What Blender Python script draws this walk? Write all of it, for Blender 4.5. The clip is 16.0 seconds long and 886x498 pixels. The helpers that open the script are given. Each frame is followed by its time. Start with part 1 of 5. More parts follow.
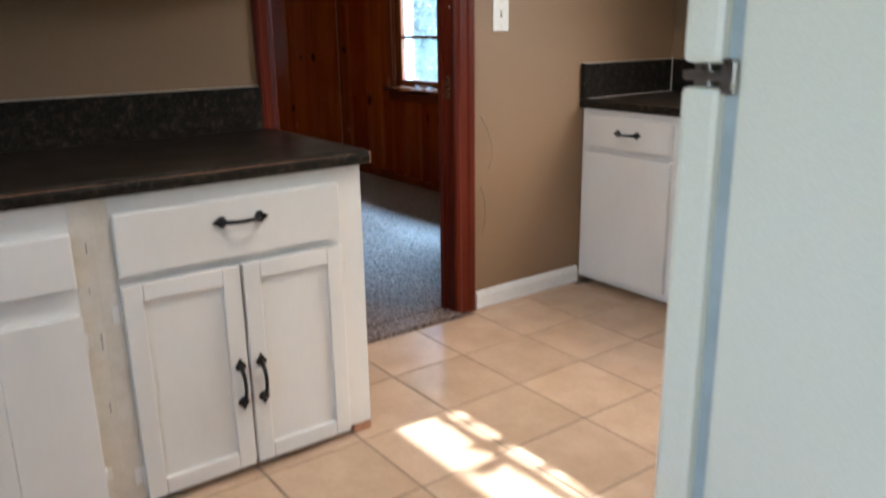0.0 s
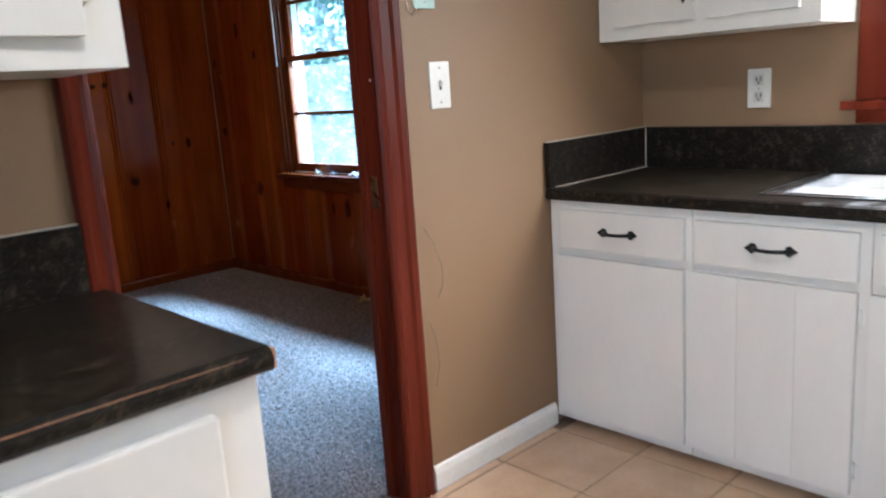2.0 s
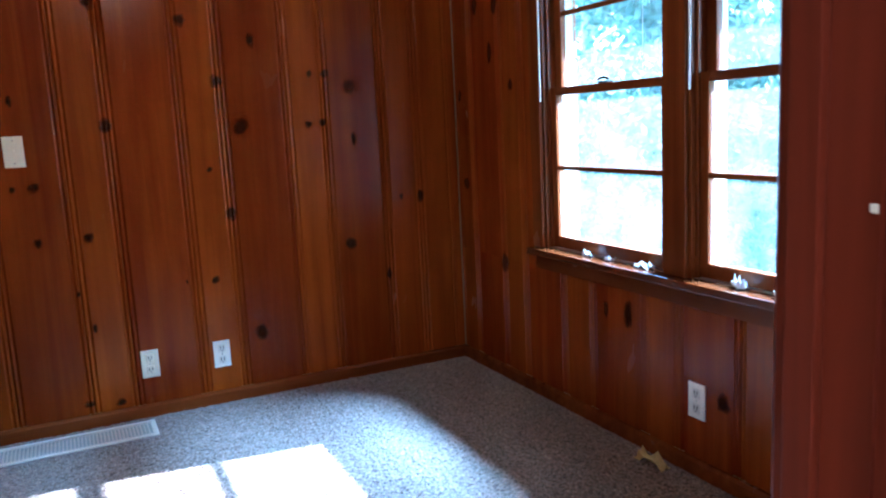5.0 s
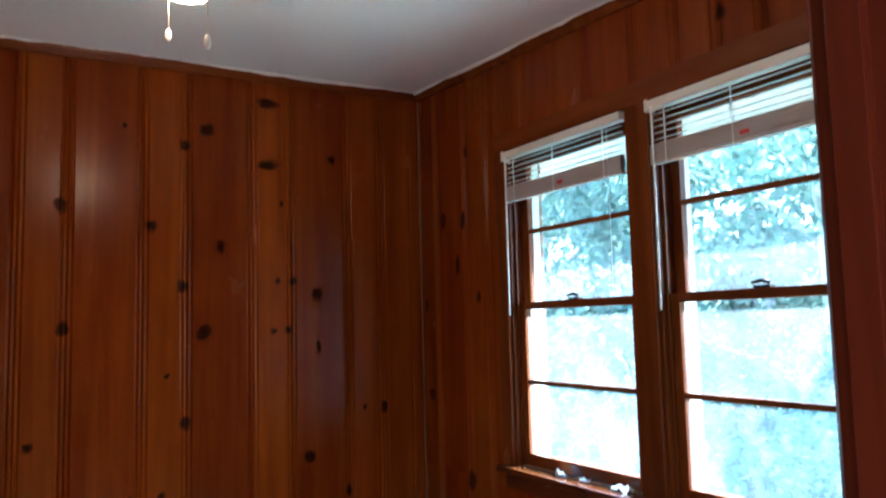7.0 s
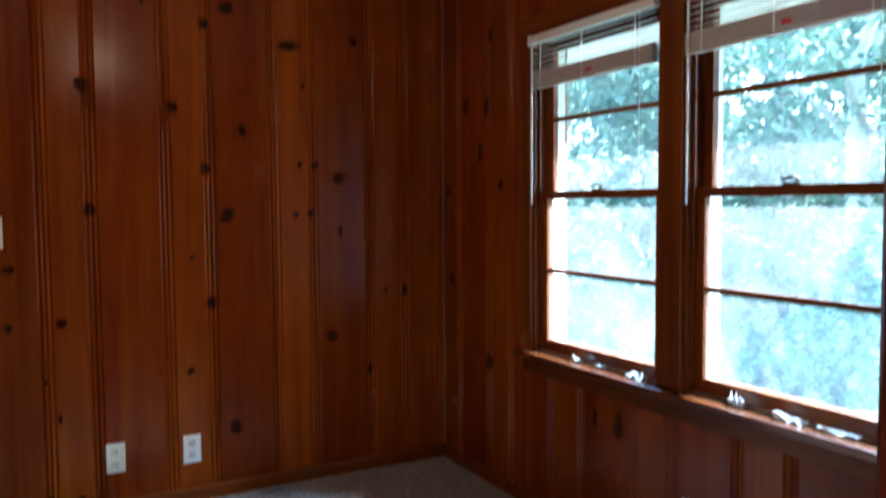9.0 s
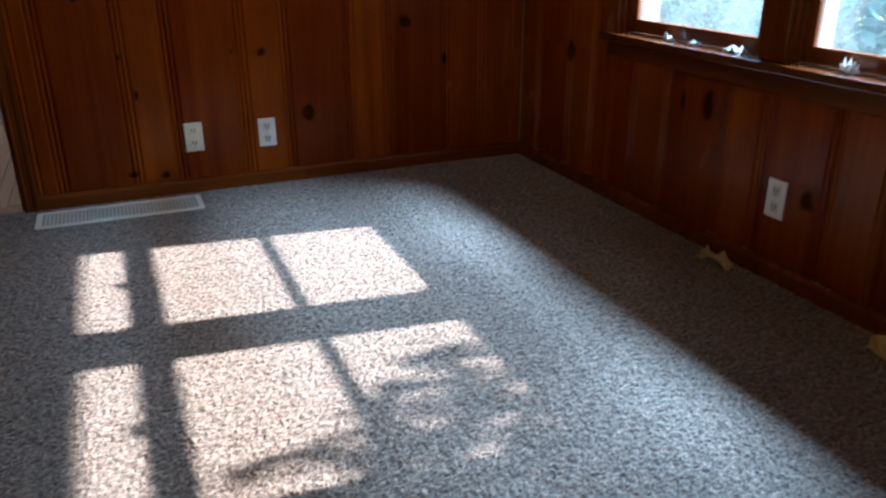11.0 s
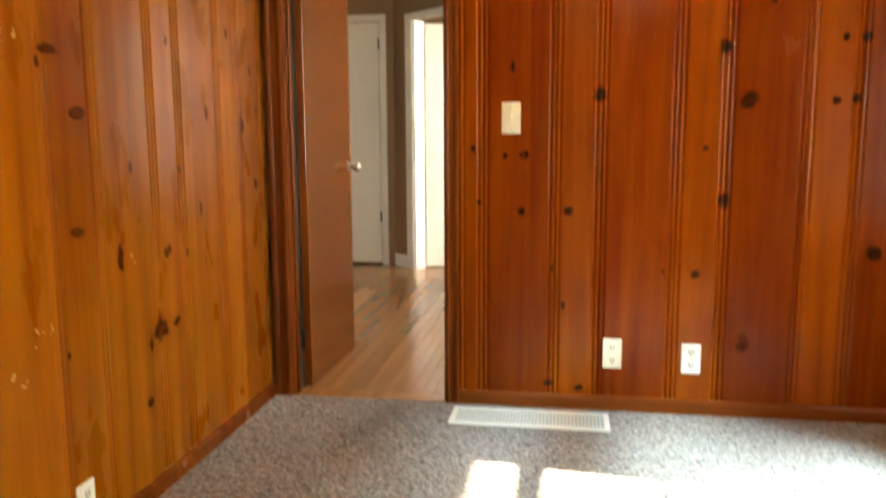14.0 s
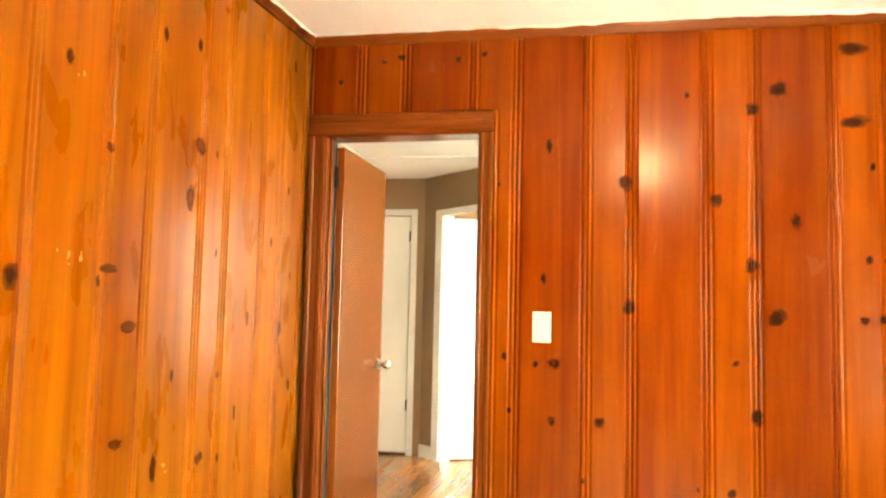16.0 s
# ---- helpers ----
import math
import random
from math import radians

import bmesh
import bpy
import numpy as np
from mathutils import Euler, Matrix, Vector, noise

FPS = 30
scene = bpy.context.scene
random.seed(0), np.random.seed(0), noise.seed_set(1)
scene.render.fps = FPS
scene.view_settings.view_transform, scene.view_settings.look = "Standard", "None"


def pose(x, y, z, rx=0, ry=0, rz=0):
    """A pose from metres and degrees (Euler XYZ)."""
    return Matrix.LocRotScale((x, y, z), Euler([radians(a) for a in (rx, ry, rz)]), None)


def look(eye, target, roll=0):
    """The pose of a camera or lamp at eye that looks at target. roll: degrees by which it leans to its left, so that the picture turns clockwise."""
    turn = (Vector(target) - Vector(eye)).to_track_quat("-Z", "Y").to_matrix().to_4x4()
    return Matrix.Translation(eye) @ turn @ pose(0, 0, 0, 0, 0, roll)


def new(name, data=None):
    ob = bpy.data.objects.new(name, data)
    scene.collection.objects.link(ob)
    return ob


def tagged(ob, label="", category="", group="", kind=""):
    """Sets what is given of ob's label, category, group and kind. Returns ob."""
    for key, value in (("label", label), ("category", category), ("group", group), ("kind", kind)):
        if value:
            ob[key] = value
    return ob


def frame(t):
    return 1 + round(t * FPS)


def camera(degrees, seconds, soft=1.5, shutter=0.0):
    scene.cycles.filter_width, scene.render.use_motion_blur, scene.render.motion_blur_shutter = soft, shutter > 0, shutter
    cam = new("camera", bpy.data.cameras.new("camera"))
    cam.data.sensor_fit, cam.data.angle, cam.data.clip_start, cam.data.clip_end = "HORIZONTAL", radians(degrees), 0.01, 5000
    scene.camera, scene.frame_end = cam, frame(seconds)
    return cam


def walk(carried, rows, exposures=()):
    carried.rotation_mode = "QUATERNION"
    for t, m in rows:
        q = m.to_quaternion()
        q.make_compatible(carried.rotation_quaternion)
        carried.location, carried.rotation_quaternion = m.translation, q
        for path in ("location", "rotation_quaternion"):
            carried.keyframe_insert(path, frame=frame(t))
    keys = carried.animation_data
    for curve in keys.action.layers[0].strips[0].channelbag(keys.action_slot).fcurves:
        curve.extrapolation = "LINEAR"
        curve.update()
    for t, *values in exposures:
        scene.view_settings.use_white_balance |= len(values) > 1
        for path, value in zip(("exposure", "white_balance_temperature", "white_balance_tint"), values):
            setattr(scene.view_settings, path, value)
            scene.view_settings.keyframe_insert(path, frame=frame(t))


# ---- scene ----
cam = camera(59.2, 16.0, soft=2.1, shutter=0.5)
PATH = [
    (0, (0.006, -0.141, 1.177), (1.143, 1.409, 0.626), -0.9),
    (0.5, (0.088, 0.048, 1.21), (1.247, 1.621, 0.783), -1.3),
    (1, (0.174, 0.214, 1.223), (1.314, 1.811, 0.838), -0.5),
    (1.5, (0.323, 0.439, 1.213), (1.598, 1.925, 0.803), -1.8),
    (2, (0.518, 0.699, 1.223), (1.876, 2.107, 0.808), -3.9),
    (2.5, (0.784, 0.944, 1.238), (2.036, 2.465, 0.891), -0.5),
    (3, (0.973, 1.179, 1.232), (2.117, 2.78, 0.874), -1.5),
    (3.5, (1.181, 1.458, 1.267), (2.167, 3.167, 0.94), -3.4),
    (3.7, (1.248, 1.542, 1.262), (2.092, 3.325, 0.929), -3.5),
    (5.8, (1.346, 2.061, 1.35), (2.262, 3.815, 1.061), -1.2),
    (6, (1.287, 2.043, 1.336), (2.238, 3.79, 1.129), -0.8),
    (6.5, (1.298, 2.053, 1.314), (2.224, 3.825, 1.377), 0.4),
    (7, (1.309, 2.045, 1.366), (2.294, 3.776, 1.554), -1.5),
    (7.5, (1.31, 2.035, 1.388), (2.257, 3.772, 1.677), -0.8),
    (8, (1.304, 2.041, 1.406), (2.259, 3.778, 1.667), -1.0),
    (8.5, (1.293, 2.046, 1.453), (2.239, 3.806, 1.545), -0.8),
    (9, (1.283, 2.058, 1.398), (2.232, 3.815, 1.281), -0.4),
    (9.5, (1.301, 2.073, 1.321), (2.192, 3.821, 0.93), 0.6),
    (9.7, (1.294, 2.09, 1.306), (2.181, 3.818, 0.831), 1.2),
    (11.8, (1.31, 2.236, 1.027), (1.903, 3.98, 0.248), -1.2),
    (12, (1.245, 2.279, 1.019), (1.795, 4.045, 0.258), -0.7),
    (12.5, (1.347, 2.336, 1.067), (1.483, 4.183, 0.314), 2.1),
    (13, (1.423, 2.401, 1.094), (1.318, 4.263, 0.37), 0.8),
    (13.4, (1.418, 2.414, 1.137), (1.204, 4.317, 0.561), -0.3),
    (13.5, (1.43, 2.423, 1.144), (1.202, 4.336, 0.606), -0.4),
    (14, (1.424, 2.398, 1.202), (1.106, 4.353, 0.921), -0.3),
    (14.5, (1.413, 2.376, 1.248), (1.036, 4.337, 1.135), 0.9),
    (15, (1.4, 2.358, 1.281), (1.007, 4.319, 1.278), 1.0),
    (15.5, (1.401, 2.369, 1.346), (1.005, 4.327, 1.428), -0.2),
    (16, (1.395, 2.345, 1.335), (1.014, 4.302, 1.501), 1.3),
]
EXPOSURES = [(0, 2.6, 5000, 10), (1, 2.5, 4900, 10), (1.5, 2.68, 4850, 10), (2.5, 3.1, 4600, 10), (3.5, 3.1, 4400, 10), (5.8, 3.9, 4400, 10), (6.1, 3.8, 4450, 10), (7, 3.3, 5000, 10), (9.5, 3.0, 5200, 10), (12, 2.15, 5500, 11), (13, 2.3, 5600, 11), (13.5, 3.05, 5900, 9), (14, 4.85, 6800, 3), (14.5, 5.55, 7000, 0), (15.5, 5.95, 7100, -2), (16, 6.2, 7100, -2)]
walk(cam, [(t, look(eye, target, roll)) for t, eye, target, roll in PATH], EXPOSURES)

# ---- world, sun, large lights ----
SUN_RISE, SUN_SLOPE = radians(34.6), 0.118
sun_way = Vector((math.cos(SUN_RISE), -SUN_SLOPE * math.cos(SUN_RISE), math.sin(SUN_RISE))).normalized()
world = bpy.data.worlds.new("world")
scene.world = world
world.use_nodes = True
sky = world.node_tree.nodes.new("ShaderNodeTexSky")
sky.sky_type, sky.sun_disc, sky.sun_elevation, sky.sun_rotation = "NISHITA", False, SUN_RISE, radians(90) + math.atan(SUN_SLOPE)
sky.dust_density, sky.air_density = 1.5, 1.0
world.node_tree.links.new(sky.outputs[0], world.node_tree.nodes["Background"].inputs[0])
world.node_tree.nodes["Background"].inputs[1].default_value = 0.15
sun = new("sun", bpy.data.lights.new("sun", "SUN"))
sun.data.energy, sun.data.angle, sun.data.color = 5.0, radians(0.6), (1.0, 0.90, 0.74)
sun.matrix_world = look(sun_way * 30, (0, 0, 0))


def area_lamp(name, eye, target, width, height, watts, colour, spread=180):
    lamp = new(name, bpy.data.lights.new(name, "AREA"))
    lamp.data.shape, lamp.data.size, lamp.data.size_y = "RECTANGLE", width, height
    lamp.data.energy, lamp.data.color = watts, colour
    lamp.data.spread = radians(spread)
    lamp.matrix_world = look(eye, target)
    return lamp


# Unseen bare lamp added without fixture, inferred from shade below the cabinet doors.
area_lamp("kitchen_ceiling_light", (1.0, 0.85, 2.60), (1.0, 0.85, 0.0), 0.34, 0.34, 4.3, (1.0, 0.80, 0.57))
area_lamp("sink_window_light", (3.31, 0.95, 1.62), (2.55, 1.6, 0.3), 0.95, 0.9, 6.5, (1.0, 0.80, 0.58), 112)
# Unseen lamp floating over the yard, added to brighten the carpet like sky.
area_lamp("yard_sky_fill", (5.30, 4.05, 3.22), (2.5, 4.05, 0.0), 1.9, 0.74, 370, (0.56, 0.84, 1.0))
# Bare lamp added out of view to brighten far room and hall; no window built.
area_lamp("bedroom_fill_light", (2.2, 10.9, 1.5), (0.6, 8.7, 1.0), 1.3, 1.2, 108, (1.0, 0.97, 0.92))
# Fill lamp added behind the camera to lift the fridge and cabinet fronts.
area_lamp("west_fill_light", (-2.37, -0.5, 1.5), (1.0, 0.2, 0.6), 1.3, 1.1, 2.1, (1.0, 0.91, 0.72), 90)
# Unseen fill lamp added to brighten the hall and the open door leaf.
area_lamp("hall_fill_light", (1.80, 7.1, 1.5), (0.2, 6.6, 1.0), 1.0, 1.1, 1.2, (1.0, 0.95, 0.86))

# ---- plan ----
XW, XE, YP, YN, ZC = 0.065, 3.296, 2.42, 5.783, 2.63
YK, XK = 2.335, 3.22
DL, DR, DH = 1.14, 1.875, 2.12
HALL_L, HALL_R, HALL_H = 0.16, 0.882, 2.15
W_N, W_S, W_LO, W_HI = (4.14, 4.94), (3.235, 4.035), 0.735, 2.125
CTR = 0.853


# ---- materials ----
def nodes_of(name):
    m = bpy.data.materials.new(name)
    m.use_nodes = True
    t = m.node_tree
    return m, t, t.nodes["Principled BSDF"]


def node(t, kind, **inputs):
    n = t.nodes.new(kind)
    for key, value in inputs.items():
        n.inputs[key.replace("_", " ")].default_value = value
    return n


def ramp(t, fac, stops):
    r = t.nodes.new("ShaderNodeValToRGB")
    while len(r.color_ramp.elements) < len(stops):
        r.color_ramp.elements.new(0.5)
    for e, (at, c) in zip(r.color_ramp.elements, stops):
        e.position, e.color = at, (*c, 1)
    t.links.new(fac, r.inputs[0])
    return r.outputs[0]


def spot(t, scale=(1, 1, 1), shuffle=True):
    """Object coordinates, shifted by a random amount for each object."""
    co = t.nodes.new("ShaderNodeTexCoord").outputs["Object"]
    if shuffle:
        info = t.nodes.new("ShaderNodeObjectInfo")
        mul = t.nodes.new("ShaderNodeMath")
        mul.operation = "MULTIPLY"
        mul.inputs[1].default_value = 57.0
        t.links.new(info.outputs["Random"], mul.inputs[0])
        add = t.nodes.new("ShaderNodeVectorMath")
        t.links.new(co, add.inputs[0])
        t.links.new(mul.outputs[0], add.inputs[1])
        co = add.outputs[0]
    mp = t.nodes.new("ShaderNodeMapping")
    mp.inputs["Scale"].default_value = scale
    t.links.new(co, mp.inputs[0])
    return mp.outputs[0]


def noise_at(t, co, scale, detail=4.0, rough=0.55, distort=0.0):
    n = node(t, "ShaderNodeTexNoise", Scale=scale, Detail=detail, Roughness=rough, Distortion=distort)
    t.links.new(co, n.inputs["Vector"])
    return n.outputs[0]


def blend(t, kind, fac, a, b):
    m = t.nodes.new("ShaderNodeMix")
    m.data_type, m.blend_type = "RGBA", kind
    for value, slot in ((fac, 0), (a, 6), (b, 7)):
        if isinstance(value, (int, float)):
            m.inputs[slot].default_value = value
        elif isinstance(value, tuple):
            m.inputs[slot].default_value = (*value, 1)
        else:
            t.links.new(value, m.inputs[slot])
    return m.outputs[2]


def bumped(t, bsdf, height, strength, distance=0.002):
    b = node(t, "ShaderNodeBump", Strength=strength, Distance=distance)
    t.links.new(height, b.inputs["Height"])
    t.links.new(b.outputs[0], bsdf.inputs["Normal"])


def varied(t, colour, amount):
    """Lightens or darkens a colour a little, object by object."""
    info = t.nodes.new("ShaderNodeObjectInfo")
    mr = node(t, "ShaderNodeMapRange")
    mr.inputs[3].default_value, mr.inputs[4].default_value = 1 - amount, 1 + amount
    t.links.new(info.outputs["Random"], mr.inputs[0])
    hsv = t.nodes.new("ShaderNodeHueSaturation")
    t.links.new(mr.outputs[0], hsv.inputs["Value"])
    t.links.new(colour, hsv.inputs["Color"])
    return hsv.outputs[0]


def plain(name, a, b, rough, scale=8.0, grain=120.0, bump=0.1, metal=0.0, coat=0.0, spread=0.0, stretch=(1, 1, 1), fleck=0.2):
    m, t, p = nodes_of(name)
    co = spot(t, stretch)
    big, fine = noise_at(t, co, scale), noise_at(t, co, grain, 3.0)
    colour = blend(t, "MULTIPLY", fleck, ramp(t, big, ((0.3, a), (0.7, b))), ramp(t, fine, ((0.3, (0.6, 0.6, 0.6)), (0.7, (1, 1, 1)))))
    if spread:
        colour = varied(t, colour, spread)
    t.links.new(colour, p.inputs["Base Color"])
    r = node(t, "ShaderNodeMapRange")
    r.inputs[3].default_value, r.inputs[4].default_value = rough * 0.8, min(1.0, rough * 1.2)
    t.links.new(big, r.inputs[0])
    t.links.new(r.outputs[0], p.inputs["Roughness"])
    p.inputs["Metallic"].default_value, p.inputs["Coat Weight"].default_value = metal, coat
    if bump:
        bumped(t, p, fine, bump)
    return m


def pine_wood(name, light, dark, spread, gloss=0.23, axis=2, shine=0.13, patchy=0.5, wavy=0.25):
    """Varnished wood: long soft figure, fine streaks, amber blotches and a slightly uneven film of varnish."""
    m, t, p = nodes_of(name)
    long = [1.0, 1.0, 1.0]
    long[axis] = 0.045
    co = spot(t, tuple(long))
    bands = noise_at(t, co, 6.0, 4.0, 0.55, 1.4)
    streak = noise_at(t, co, 60.0, 4.0, 0.6, 0.4)
    rings = node(t, "ShaderNodeTexWave", Scale=7.0, Distortion=9.0, Detail=3.0, Detail_Scale=0.8, Detail_Roughness=0.5)
    rings.bands_direction = "DIAGONAL"
    t.links.new(co, rings.inputs["Vector"])
    soft = [1.0, 1.0, 1.0]
    soft[axis] = 0.4
    patch = noise_at(t, spot(t, tuple(soft)), 2.6, 3.0, 0.6)
    smudge = noise_at(t, spot(t, tuple(soft)), 7.0, 3.0, 0.5, 0.4)
    colour = ramp(t, bands, ((0.32, dark), (0.5, tuple((x + y) / 2 for x, y in zip(light, dark))), (0.68, light)))
    colour = blend(t, "MULTIPLY", 0.17, colour, ramp(t, streak, ((0.35, (0.45, 0.4, 0.35)), (0.62, (1, 1, 1)))))
    colour = blend(t, "MULTIPLY", patchy, colour, ramp(t, patch, ((0.3, (0.70, 0.52, 0.42)), (0.62, (1, 1, 1)))))
    colour = blend(t, "MULTIPLY", patchy, colour, ramp(t, smudge, ((0.22, (0.66, 0.54, 0.46)), (0.62, (1, 1, 1)))))
    colour = blend(t, "MULTIPLY", 0.20, colour, ramp(t, rings.outputs[1], ((0.0, (0.62, 0.46, 0.36)), (0.30, (0.9, 0.86, 0.82)), (0.6, (1, 1, 1)))))
    t.links.new(varied(t, colour, spread), p.inputs["Base Color"])
    p.inputs["Specular IOR Level"].default_value = shine
    r = node(t, "ShaderNodeMapRange")
    r.inputs[3].default_value, r.inputs[4].default_value = gloss * 0.7, gloss * 1.4
    t.links.new(smudge, r.inputs[0])
    t.links.new(r.outputs[0], p.inputs["Roughness"])
    film = node(t, "ShaderNodeBump", Strength=wavy, Distance=0.004)
    t.links.new(smudge, film.inputs["Height"])
    fine = node(t, "ShaderNodeBump", Strength=0.10, Distance=0.001)
    t.links.new(streak, fine.inputs["Height"])
    t.links.new(film.outputs[0], fine.inputs["Normal"])
    t.links.new(fine.outputs[0], p.inputs["Normal"])
    return m


def knot_wood(name, heart, rim, mid=0.7, edge=0.47):
    m, t, p = nodes_of(name)
    co = t.nodes.new("ShaderNodeTexCoord").outputs["Object"]
    wob = noise_at(t, spot(t), 1.6, 3.0)
    length = t.nodes.new("ShaderNodeVectorMath")
    length.operation = "LENGTH"
    t.links.new(co, length.inputs[0])
    away = t.nodes.new("ShaderNodeMath")
    away.operation = "MULTIPLY_ADD"
    away.inputs[1].default_value = 0.85
    t.links.new(wob, away.inputs[0])
    t.links.new(length.outputs["Value"], away.inputs[2])
    rings = ramp(t, away.outputs[0], ((0.38, heart), (0.66, tuple(c * mid for c in heart)), (0.84, tuple(c * edge for c in heart)), (1.05, rim)))
    t.links.new(rings, p.inputs["Base Color"])
    p.inputs["Roughness"].default_value = 0.55
    p.inputs["Specular IOR Level"].default_value = 0.02
    cover = ramp(t, away.outputs[0], ((0.70, (0.93, 0.93, 0.93)), (0.92, (0.50, 0.50, 0.50)), (1.40, (0, 0, 0))))
    clear = t.nodes.new("ShaderNodeBsdfTransparent")
    mix = t.nodes.new("ShaderNodeMixShader")
    t.links.new(cover, mix.inputs[0])
    t.links.new(clear.outputs[0], mix.inputs[1])
    t.links.new(p.outputs[0], mix.inputs[2])
    t.links.new(mix.outputs[0], t.nodes["Material Output"].inputs["Surface"])
    return m


def glass_pane():
    m, t, p = nodes_of("window_glass")
    clear = t.nodes.new("ShaderNodeBsdfTransparent")
    clear.inputs[0].default_value = (0.91, 0.97, 0.97, 1)
    shine = t.nodes.new("ShaderNodeBsdfGlossy")
    shine.inputs["Roughness"].default_value = 0.02
    facing_by = node(t, "ShaderNodeLayerWeight", Blend=0.5)
    gloss = node(t, "ShaderNodeMapRange")
    gloss.inputs[1].default_value, gloss.inputs[2].default_value, gloss.inputs[3].default_value, gloss.inputs[4].default_value = 0.4, 1.0, 0.04, 0.7
    t.links.new(facing_by.outputs["Facing"], gloss.inputs[0])
    mix = t.nodes.new("ShaderNodeMixShader")
    t.links.new(gloss.outputs[0], mix.inputs[0])
    t.links.new(clear.outputs[0], mix.inputs[1])
    t.links.new(shine.outputs[0], mix.inputs[2])
    # Translucent white mixed into the glass to imitate veiling glare and haze.
    glare_veil = t.nodes.new("ShaderNodeBsdfTranslucent")
    glare_veil.inputs[0].default_value = (0.8, 0.82, 0.84, 1)
    veiled = t.nodes.new("ShaderNodeMixShader")
    film = node(t, "ShaderNodeMapRange")
    film.inputs[1].default_value, film.inputs[2].default_value, film.inputs[3].default_value, film.inputs[4].default_value = 0.3, 0.7, 0.010, 0.034
    t.links.new(noise_at(t, spot(t), 5.0, 4.0), film.inputs[0])
    t.links.new(film.outputs[0], veiled.inputs[0])
    t.links.new(mix.outputs[0], veiled.inputs[1])
    t.links.new(glare_veil.outputs[0], veiled.inputs[2])
    t.links.new(veiled.outputs[0], t.nodes["Material Output"].inputs["Surface"])
    return m


def glowing(name, colour, strength):
    m, t, p = nodes_of(name)
    p.inputs["Base Color"].default_value = (0.9, 0.88, 0.82, 1)
    p.inputs["Emission Color"].default_value = (*colour, 1)
    p.inputs["Emission Strength"].default_value = strength
    return m


def leaf_green(name, a, b):
    m, t, p = nodes_of(name)
    geo = t.nodes.new("ShaderNodeNewGeometry")
    colour = ramp(t, geo.outputs["Random Per Island"], ((0.0, a), (1.0, b)))
    t.links.new(colour, p.inputs["Base Color"])
    p.inputs["Roughness"].default_value = 0.45
    thin = t.nodes.new("ShaderNodeBsdfTranslucent")
    t.links.new(colour, thin.inputs[0])
    mix = t.nodes.new("ShaderNodeMixShader")
    mix.inputs[0].default_value = 0.75
    t.links.new(p.outputs[0], mix.inputs[1])
    t.links.new(thin.outputs[0], mix.inputs[2])
    t.links.new(mix.outputs[0], t.nodes["Material Output"].inputs["Surface"])
    return m


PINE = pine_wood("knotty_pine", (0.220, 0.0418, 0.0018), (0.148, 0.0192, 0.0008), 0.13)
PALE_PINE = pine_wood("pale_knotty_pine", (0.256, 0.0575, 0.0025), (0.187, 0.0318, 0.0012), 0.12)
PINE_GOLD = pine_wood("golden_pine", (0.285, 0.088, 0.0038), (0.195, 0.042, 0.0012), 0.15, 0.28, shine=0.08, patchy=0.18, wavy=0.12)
TRIM_PINE = pine_wood("stained_trim", (0.20, 0.055, 0.010), (0.115, 0.026, 0.005), 0.10)
TRIM_FLAT = pine_wood("stained_rail", (0.20, 0.055, 0.010), (0.115, 0.026, 0.005), 0.10, axis=0)
TRIM_DEEP = pine_wood("stained_sill", (0.19, 0.052, 0.010), (0.11, 0.026, 0.005), 0.10, axis=1)
SILL = pine_wood("varnished_sill", (0.13, 0.036, 0.009), (0.08, 0.020, 0.005), 0.08, 0.16, axis=1, shine=0.7, wavy=0.12)
CASING = pine_wood("red_casing", (0.17, 0.030, 0.012), (0.085, 0.014, 0.006), 0.08, 0.36)
CASING_FLAT = pine_wood("red_casing_rail", (0.17, 0.030, 0.012), (0.085, 0.014, 0.006), 0.08, 0.25, axis=0)
DOOR_WOOD = pine_wood("veneer_door", (0.190, 0.052, 0.006), (0.155, 0.039, 0.0045), 0.05, 0.17, shine=0.9, patchy=0.25, wavy=0.10)
OAK = pine_wood("oak_strip", (0.33, 0.155, 0.05), (0.24, 0.10, 0.03), 0.10, 0.22, axis=1, shine=0.5, patchy=0.12, wavy=0.05)
KNOT = knot_wood("knot_wood", (0.050, 0.0092, 0.0024), (0.120, 0.021, 0.0014), 1.0, 1.05)
RED_KNOT = knot_wood("red_knot_wood", (0.085, 0.019, 0.004), (0.185, 0.038, 0.003), 1.0, 1.1)
TAN = plain("tan_wall_paint", (0.240, 0.149, 0.076), (0.266, 0.169, 0.088), 0.55, 1.5, 260, 0.12)
CEILING = plain("ceiling_paint", (0.80, 0.79, 0.76), (0.86, 0.85, 0.82), 0.8, 1.2, 180, 0.25)
WHITE = plain("cabinet_paint", (0.70, 0.68, 0.63), (0.78, 0.765, 0.72), 0.38, 3.0, 70, 0.05, stretch=(1, 1, 0.3), fleck=0.06)
CREAM = plain("worn_cream_paint", (0.62, 0.56, 0.45), (0.74, 0.70, 0.61), 0.4, 9.0, 90, 0.12)
TRIM_WHITE = plain("white_trim_paint", (0.74, 0.73, 0.69), (0.82, 0.81, 0.77), 0.35, 4, 80, 0.06)
PLATE = plain("plate_plastic", (0.74, 0.72, 0.66), (0.80, 0.78, 0.72), 0.3, 20, 200, 0.0)
IVORY = plain("ivory_plastic", (0.66, 0.60, 0.46), (0.72, 0.66, 0.52), 0.3, 20, 200, 0.0)
SOCKET = plain("socket_plastic", (0.60, 0.59, 0.55), (0.66, 0.65, 0.61), 0.35, 20, 200, 0.0)
